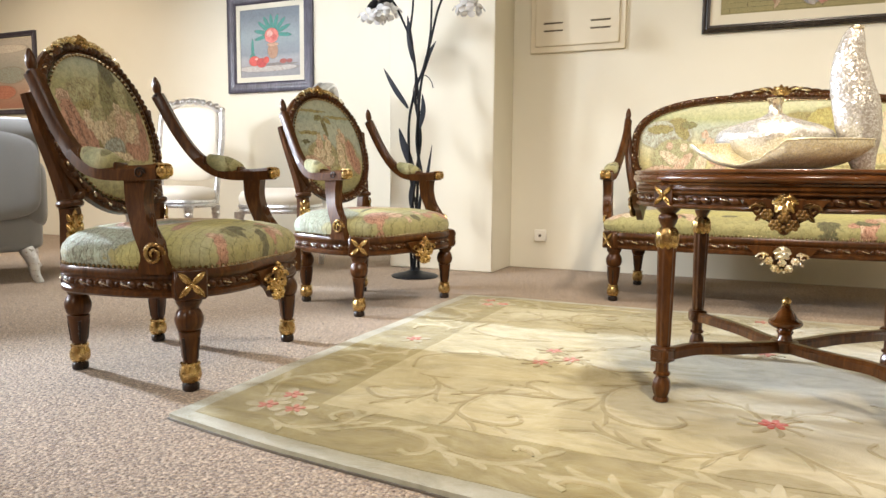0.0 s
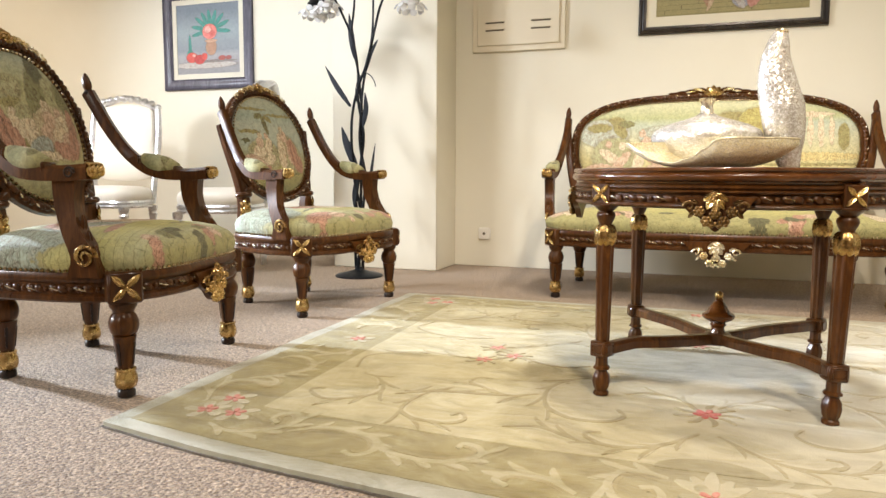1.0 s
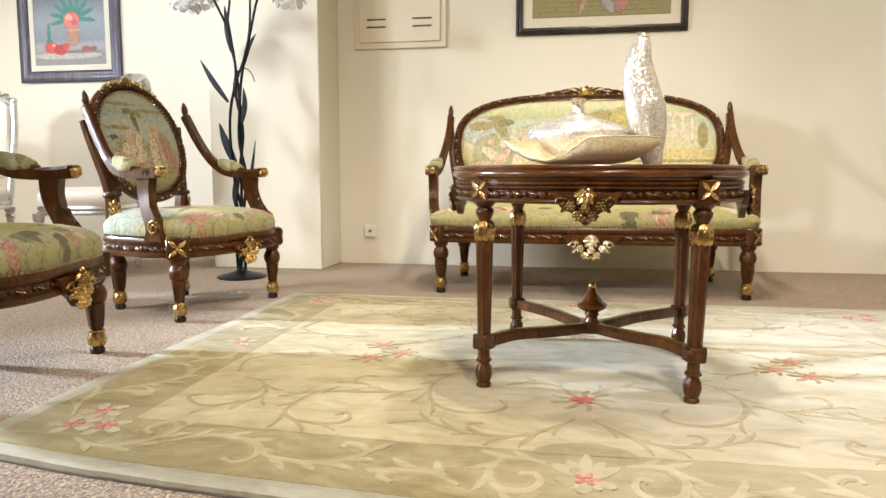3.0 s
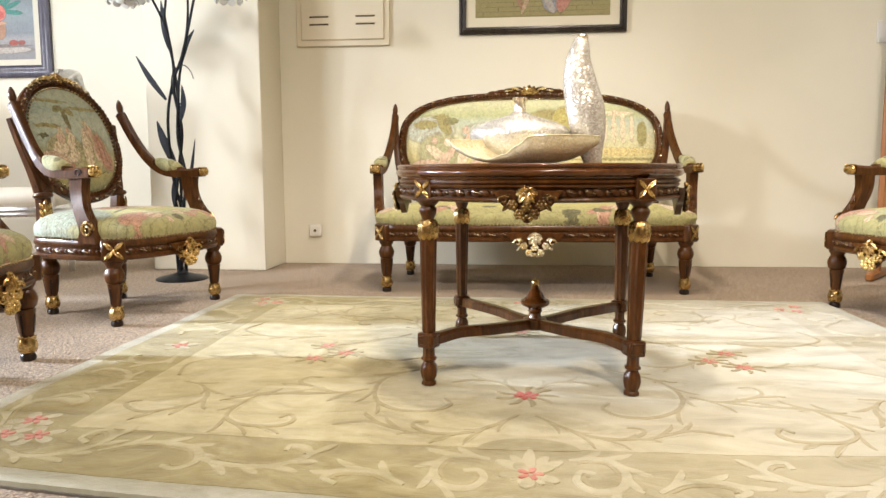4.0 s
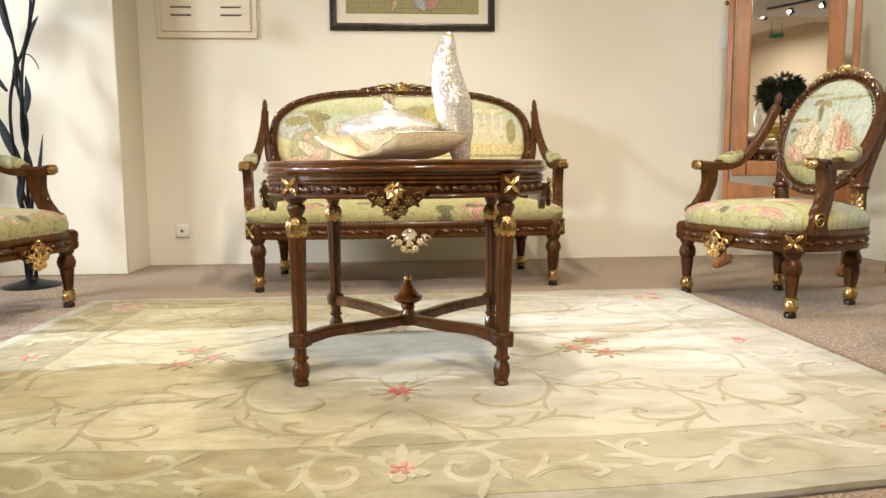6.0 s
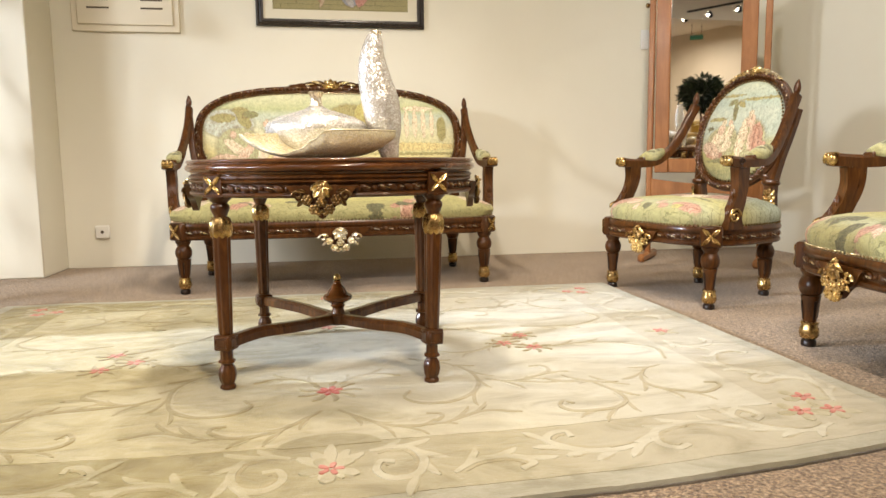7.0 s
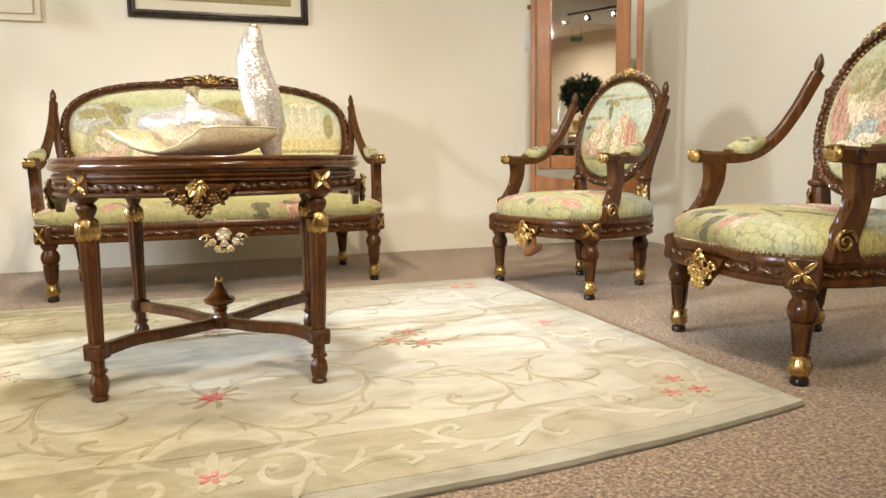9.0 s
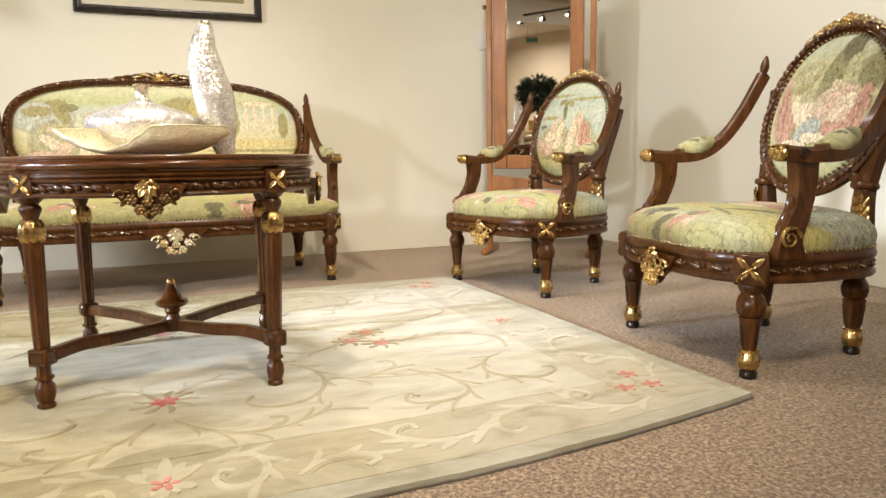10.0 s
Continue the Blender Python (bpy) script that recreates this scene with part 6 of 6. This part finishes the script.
# ---- floor lamp by the pillar ----
def floor_lamp():
    la = thing("floor_lamp", "black iron floor lamp of twisted stems with crystal flower shades", "floor lamp", pose(-1.765, 1.27, 0))
    part("base", Geo().lathe([(0.14, 0), (0.145, 0.006), (0.135, 0.014), (0.07, 0.028), (0.03, 0.042), (0.02, 0.06)], 40), black_iron, la)
    stems = [
        [(-0.02, 0, 0.04), (-0.03, 0.0, 0.35), (0.005, 0.01, 0.65), (0.03, 0.01, 0.85), (0.0, 0, 1.05), (0.0, 0, 1.22), (-0.03, 0, 1.40), (-0.10, 0.0, 1.56), (-0.16, 0, 1.66), (-0.24, 0, 1.70), (-0.28, 0, 1.66)],
        [(0.02, 0.01, 0.04), (0.01, 0.02, 0.35), (-0.03, 0.0, 0.60), (-0.045, 0, 0.90), (-0.01, 0, 1.10), (0.05, 0, 1.25), (0.085, 0, 1.38), (0.10, 0, 1.55), (0.10, 0, 1.95)],
        [(0.0, -0.02, 0.04), (0.035, -0.02, 0.40), (0.045, 0, 0.60), (0.01, 0, 0.80), (0.02, 0, 1.00), (0.04, 0, 1.18), (0.10, 0, 1.42), (0.15, 0, 1.60), (0.22, 0, 1.70), (0.30, 0, 1.72), (0.335, 0, 1.66)],
        [(-0.01, 0.02, 0.04), (0.0, 0.03, 0.5), (0.015, 0.02, 0.9), (0.0, 0.01, 1.2), (-0.04, 0, 1.42), (-0.02, 0, 1.62), (-0.01, 0, 1.95)],
    ]
    for st in stems:
        part("stem", Geo().sweep(spline(st, 6), round_section(0.0085, 8), lambda t: 1.15 - 0.45 * t, up=(0, 1, 0)), black_iron, la)
    ring = [(0.05 + 0.075 * math.cos(a) * 0.9, 0, 1.10 + 0.11 * math.sin(a)) for a in [0.3 + i * 0.33 for i in range(15)]]
    part("tendril", Geo().sweep(ring, round_section(0.003, 6), up=(0, 1, 0)), black_iron, la)
    leaves = [((-0.05, 0, 1.02), (-0.14, 0.0, 1.14), (-0.215, 0, 1.262), 0.034), ((0.0, 0.0, 0.62), (-0.07, 0, 0.78), (-0.11, 0, 0.90), 0.05), ((0.05, 0, 0.50), (0.08, 0, 0.62), (0.11, 0, 0.80), 0.022),
              ((-0.02, 0, 1.30), (-0.04, 0, 1.42), (-0.055, 0, 1.56), 0.04), ((0.05, 0, 1.22), (0.08, 0, 1.32), (0.13, 0, 1.40), 0.03), ((0.03, 0.0, 0.90), (0.05, 0, 1.0), (0.045, 0, 1.10), 0.035), ((0.01, 0, 0.32), (-0.03, 0, 0.48), (-0.01, 0, 0.62), 0.03)]
    for a, b, c, w in leaves:
        part("iron_leaf", Geo().sweep(spline([a, b, c], 6), [(-0.5, 0), (0, 0.06), (0.5, 0), (0, -0.06)], lambda t, w=w: w * (0.08 + 0.92 * math.sin(math.pi * min(1, 0.12 + 0.86 * t))), up=(0, 1, 0)), black_iron, la)
    for cx, cz, tilt in ((-0.285, 1.58, 8), (-0.20, 1.60, -12), (0.335, 1.58, 0)):
        head = part("holder", Geo().lathe([(0.008, 0.10), (0.03, 0.075), (0.048, 0.045), (0.044, 0.040), (0.01, 0.05)], 20, pose(cx, 0, cz, 0, tilt)), black_iron, la)
        g = Geo()
        for ringn, (count, r, z) in enumerate(((7, 0.045, 0.02), (9, 0.070, -0.025), (8, 0.085, -0.01))):
            for i in range(count):
                a = 2 * math.pi * i / count + ringn
                m = pose(cx, 0, cz, 0, tilt) @ Matrix.Translation((r * math.cos(a), r * math.sin(a), z)) @ Matrix.Rotation(a, 4, "Z") @ Matrix.Rotation(radians(115 - 30 * ringn), 4, "Y")
                g.ball((0, 0, 0), (0.020, 0.024, 0.005), 8, 5, m)
        part("crystal_petals", g, crystal, head, "clear crystal petals")
    return la


floor_lamp()


# ---- behind the armchairs: dining chairs and couch ----
def dining_chair(m):
    ch = thing("dining_chair", "silvered carved dining chair with ivory upholstery", "chair", m, "silver dining chairs")
    outline = [(0.235 * math.copysign(abs(math.cos(a)) ** 0.6, math.cos(a)), 0.225 * math.copysign(abs(math.sin(a)) ** 0.6, math.sin(a))) for a in [2 * math.pi * i / 48 for i in range(48)]]
    part("seat", cushion(outline, ((0.98, 0.40), (1.01, 0.415), (1.02, 0.44), (0.99, 0.465), (0.92, 0.482), (0.7, 0.495), (0.3, 0.50))), ivory_leather, ch, "ivory stuffed seat")
    rail = part("seat_rail", Geo().sweep([(x, y, 0.375) for x, y in outline], [(-0.03, -0.025), (0.004, -0.025), (0.01, -0.012), (0.0, 0.0), (0.01, 0.012), (0.004, 0.026), (-0.03, 0.026)], None, True), silver, ch)
    for sx in (-1, 1):
        for y in (-0.19, 0.19):
            part("leg", Geo().lathe([(0.014, 0), (0.018, 0.01), (0.016, 0.03), (0.022, 0.05), (0.015, 0.07), (0.022, 0.28), (0.030, 0.30), (0.022, 0.315), (0.030, 0.33), (0.030, 0.36)], 18, None, 0.08, 8), silver, ch, "", pose(sx * 0.20, y, 0))
        stile = spline([(sx * 0.195, 0.20, 0.37), (sx * 0.21, 0.225, 0.60), (sx * 0.225, 0.26, 0.85), (sx * 0.215, 0.285, 1.04)], 6)
        part("back_post", Geo().sweep(stile, round_section(0.021, 10), None, up=(0, 1, 0)), silver, ch)
        part("post_tip", Geo().ball((sx * 0.215, 0.286, 1.055), 0.024, 10, 6), silver, ch)
    pts = spline([(-0.215, 0.285, 1.04), (-0.12, 0.292, 1.09), (0, 0.297, 1.125), (0.12, 0.292, 1.09), (0.215, 0.285, 1.04)], 8)
    crest = part("crest_rail", Geo().sweep(pts, round_section(0.024, 10), lambda t: (0.8, 1.0 + 0.7 * math.sin(math.pi * t)), up=(0, 1, 0)), silver, ch, "carved silver crest")
    car = Geo()
    for i in range(-4, 5):
        leaf(car, i * 0.042, 1.040 + 0.050 * (1 - (i / 5) ** 2), i * 9, 0.052, 0.056, pose(0, 0.266, 0), 0.5)
    part("crest_carving", car, silver, crest)
    g = Geo()
    back = [(-0.19, 0.56), (0.19, 0.56), (0.2, 0.8), (0.185, 1.02), (0.1, 1.065), (0, 1.08), (-0.1, 1.065), (-0.185, 1.02), (-0.2, 0.8)]
    loop = [(p.x, p.y) for p in spline([(x, z, 0) for x, z in back], 6, True)]
    cz = 0.81
    rings = ((1.0, 0.02), (1.0, -0.012), (0.95, -0.026), (0.75, -0.036), (0.4, -0.042))
    k = len(loop)
    verts = [(x * s, 0.215 + (z - 0.56) * 0.15 + d, cz + (z - cz) * s) for s, d in rings for x, z in loop]
    faces = [(j * k + i, j * k + (i + 1) % k, (j + 1) * k + (i + 1) % k, (j + 1) * k + i) for j in range(len(rings) - 1) for i in range(k)]
    faces += [tuple((len(rings) - 1) * k + i for i in range(k)), tuple(range(k))[::-1]]
    part("backrest", g.add(verts, faces), ivory_leather, ch, "ivory padded back")
    return ch


dc = dining_chair(pose(-3.90, 1.50, 0, 0, 0, 14) @ Matrix.Diagonal((1.17, 1.08, 1.06, 1)))
copy_thing(dc, pose(-2.74, 1.27, 0, 0, 0, -70))


def couch(label, m, upholstery):
    co = thing("couch", label, "couch", m)
    part("base", Geo().soft((0, 0, 0.30), (1.9, 0.82, 0.27), 9), upholstery, co)
    part("backrest", Geo().soft((0, 0.36, 0.60), (1.9, 0.22, 0.52), 6), upholstery, co)
    roll = spline([(-0.95, 0.37, 0.835), (0, 0.37, 0.84), (0.95, 0.37, 0.835)], 8)
    part("back_roll", Geo().sweep(roll, round_section(0.075, 16), None, up=(0, 0, 1)), upholstery, co)
    for s in (-1, 1):
        part("arm", Geo().soft((s * 0.88, -0.02, 0.49), (0.20, 0.82, 0.38), 5), upholstery, co)
        part("seat_cushion", Geo().soft((s * 0.40, -0.06, 0.47), (0.77, 0.66, 0.15), 6), upholstery, co)
        for y in (-0.34, 0.36):
            leg = spline([(s * 0.86, y, 0.19), (s * 0.89, y * 1.04, 0.12), (s * 0.90, y * 1.08, 0.05), (s * 0.925, y * 1.12, 0.0)], 6)
            part("leg", Geo().sweep(leg, round_section(0.034, 10), lambda t: 1.15 - 0.6 * t, up=(0, 1, 0)), silver, co, "pale curved leg")
    return co


couch("grey velvet couch with rounded back and pale curved legs", pose(-4.40, -0.40, 0, 0, 0, 233.7), grey_velvet)
couch("mustard velvet couch with rounded back", pose(-4.3, -5.4, 0, 0, 0, 150), mustard)


# ---- the showroom behind, seen in the mirror ----
track = thing("track_light", "black ceiling track with small spot heads", "track light", pose(-3.2, -3.5, 2.55, 0, 0, -12))
part("track_rail", Geo().box((0, 0, 0.03), (1.9, 0.035, 0.03), 0.004), black_iron, track)
for x in (-0.8, 0.8):
    part("track_rod", Geo().lathe([(0.006, 0.04), (0.006, 0.30)], 10, pose(x, 0, 0)), black_iron, track)
for x in (-0.75, -0.25, 0.2, 0.7):
    head = part("spot_head", Geo().lathe([(0.02, 0.0), (0.035, 0.01), (0.04, 0.09), (0.036, 0.095)], 16, pose(x, 0, -0.02, 150)), black_iron, track)
    part("bulb", Geo().ball((x, 0.03, -0.075), 0.021, 12, 8), bulb, head, "glowing bulb")
sign = thing("exit_sign", "small green hanging exit sign panel", "sign", pose(-4.3, -4.45, 2.33, 0, 0, -49))
part("sign_panel", Geo().box((0, 0, 0), (0.22, 0.03, 0.08), 0.004), exit_green, sign)
for x in (-0.08, 0.08):
    part("sign_rod", Geo().lathe([(0.004, 0.03), (0.004, 0.52)], 8, pose(x, 0, 0)), black_iron, sign)


def potted_plant(m):
    pl = thing("potted_plant", "tall dark green potted plant", "plant", m)
    part("pot", Geo().lathe([(0.15, 0), (0.17, 0.01), (0.21, 0.34), (0.225, 0.36), (0.20, 0.36), (0.18, 0.30)], 28), walnut, pl)
    part("trunk", Geo().sweep(spline([(0, 0, 0.3), (0.02, 0.01, 0.8), (-0.01, 0, 1.0), (0.02, 0, 1.3)], 6), round_section(0.022, 8), lambda t: 1.1 - 0.6 * t, up=(0, 1, 0)), walnut, pl)
    rnd = random.Random(4)
    g = Geo()
    for k in range(900):
        a, e, r = rnd.uniform(0, 6.28), rnd.uniform(-1, 1), rnd.uniform(0.3, 1.0) ** 0.5
        p = Vector((0.28 * r * math.cos(a) * math.sqrt(1 - e * e), 0.28 * r * math.sin(a) * math.sqrt(1 - e * e), 1.26 + 0.25 * r * e))
        m2 = Matrix.Translation(p) @ Euler((rnd.uniform(-1, 1), rnd.uniform(-1, 1), a)).to_matrix().to_4x4()
        g.add([(0, 0, 0), (0.05, 0.03, 0.008), (0.12, 0, -0.01), (0.05, -0.03, 0.008)], [(0, 1, 2), (0, 2, 3)], m2)
    tagged(part("foliage", g, plant_green, pl, "dark green leaves"), kind="stuff")
    return pl


potted_plant(pose(-2.45, -2.95, 0))
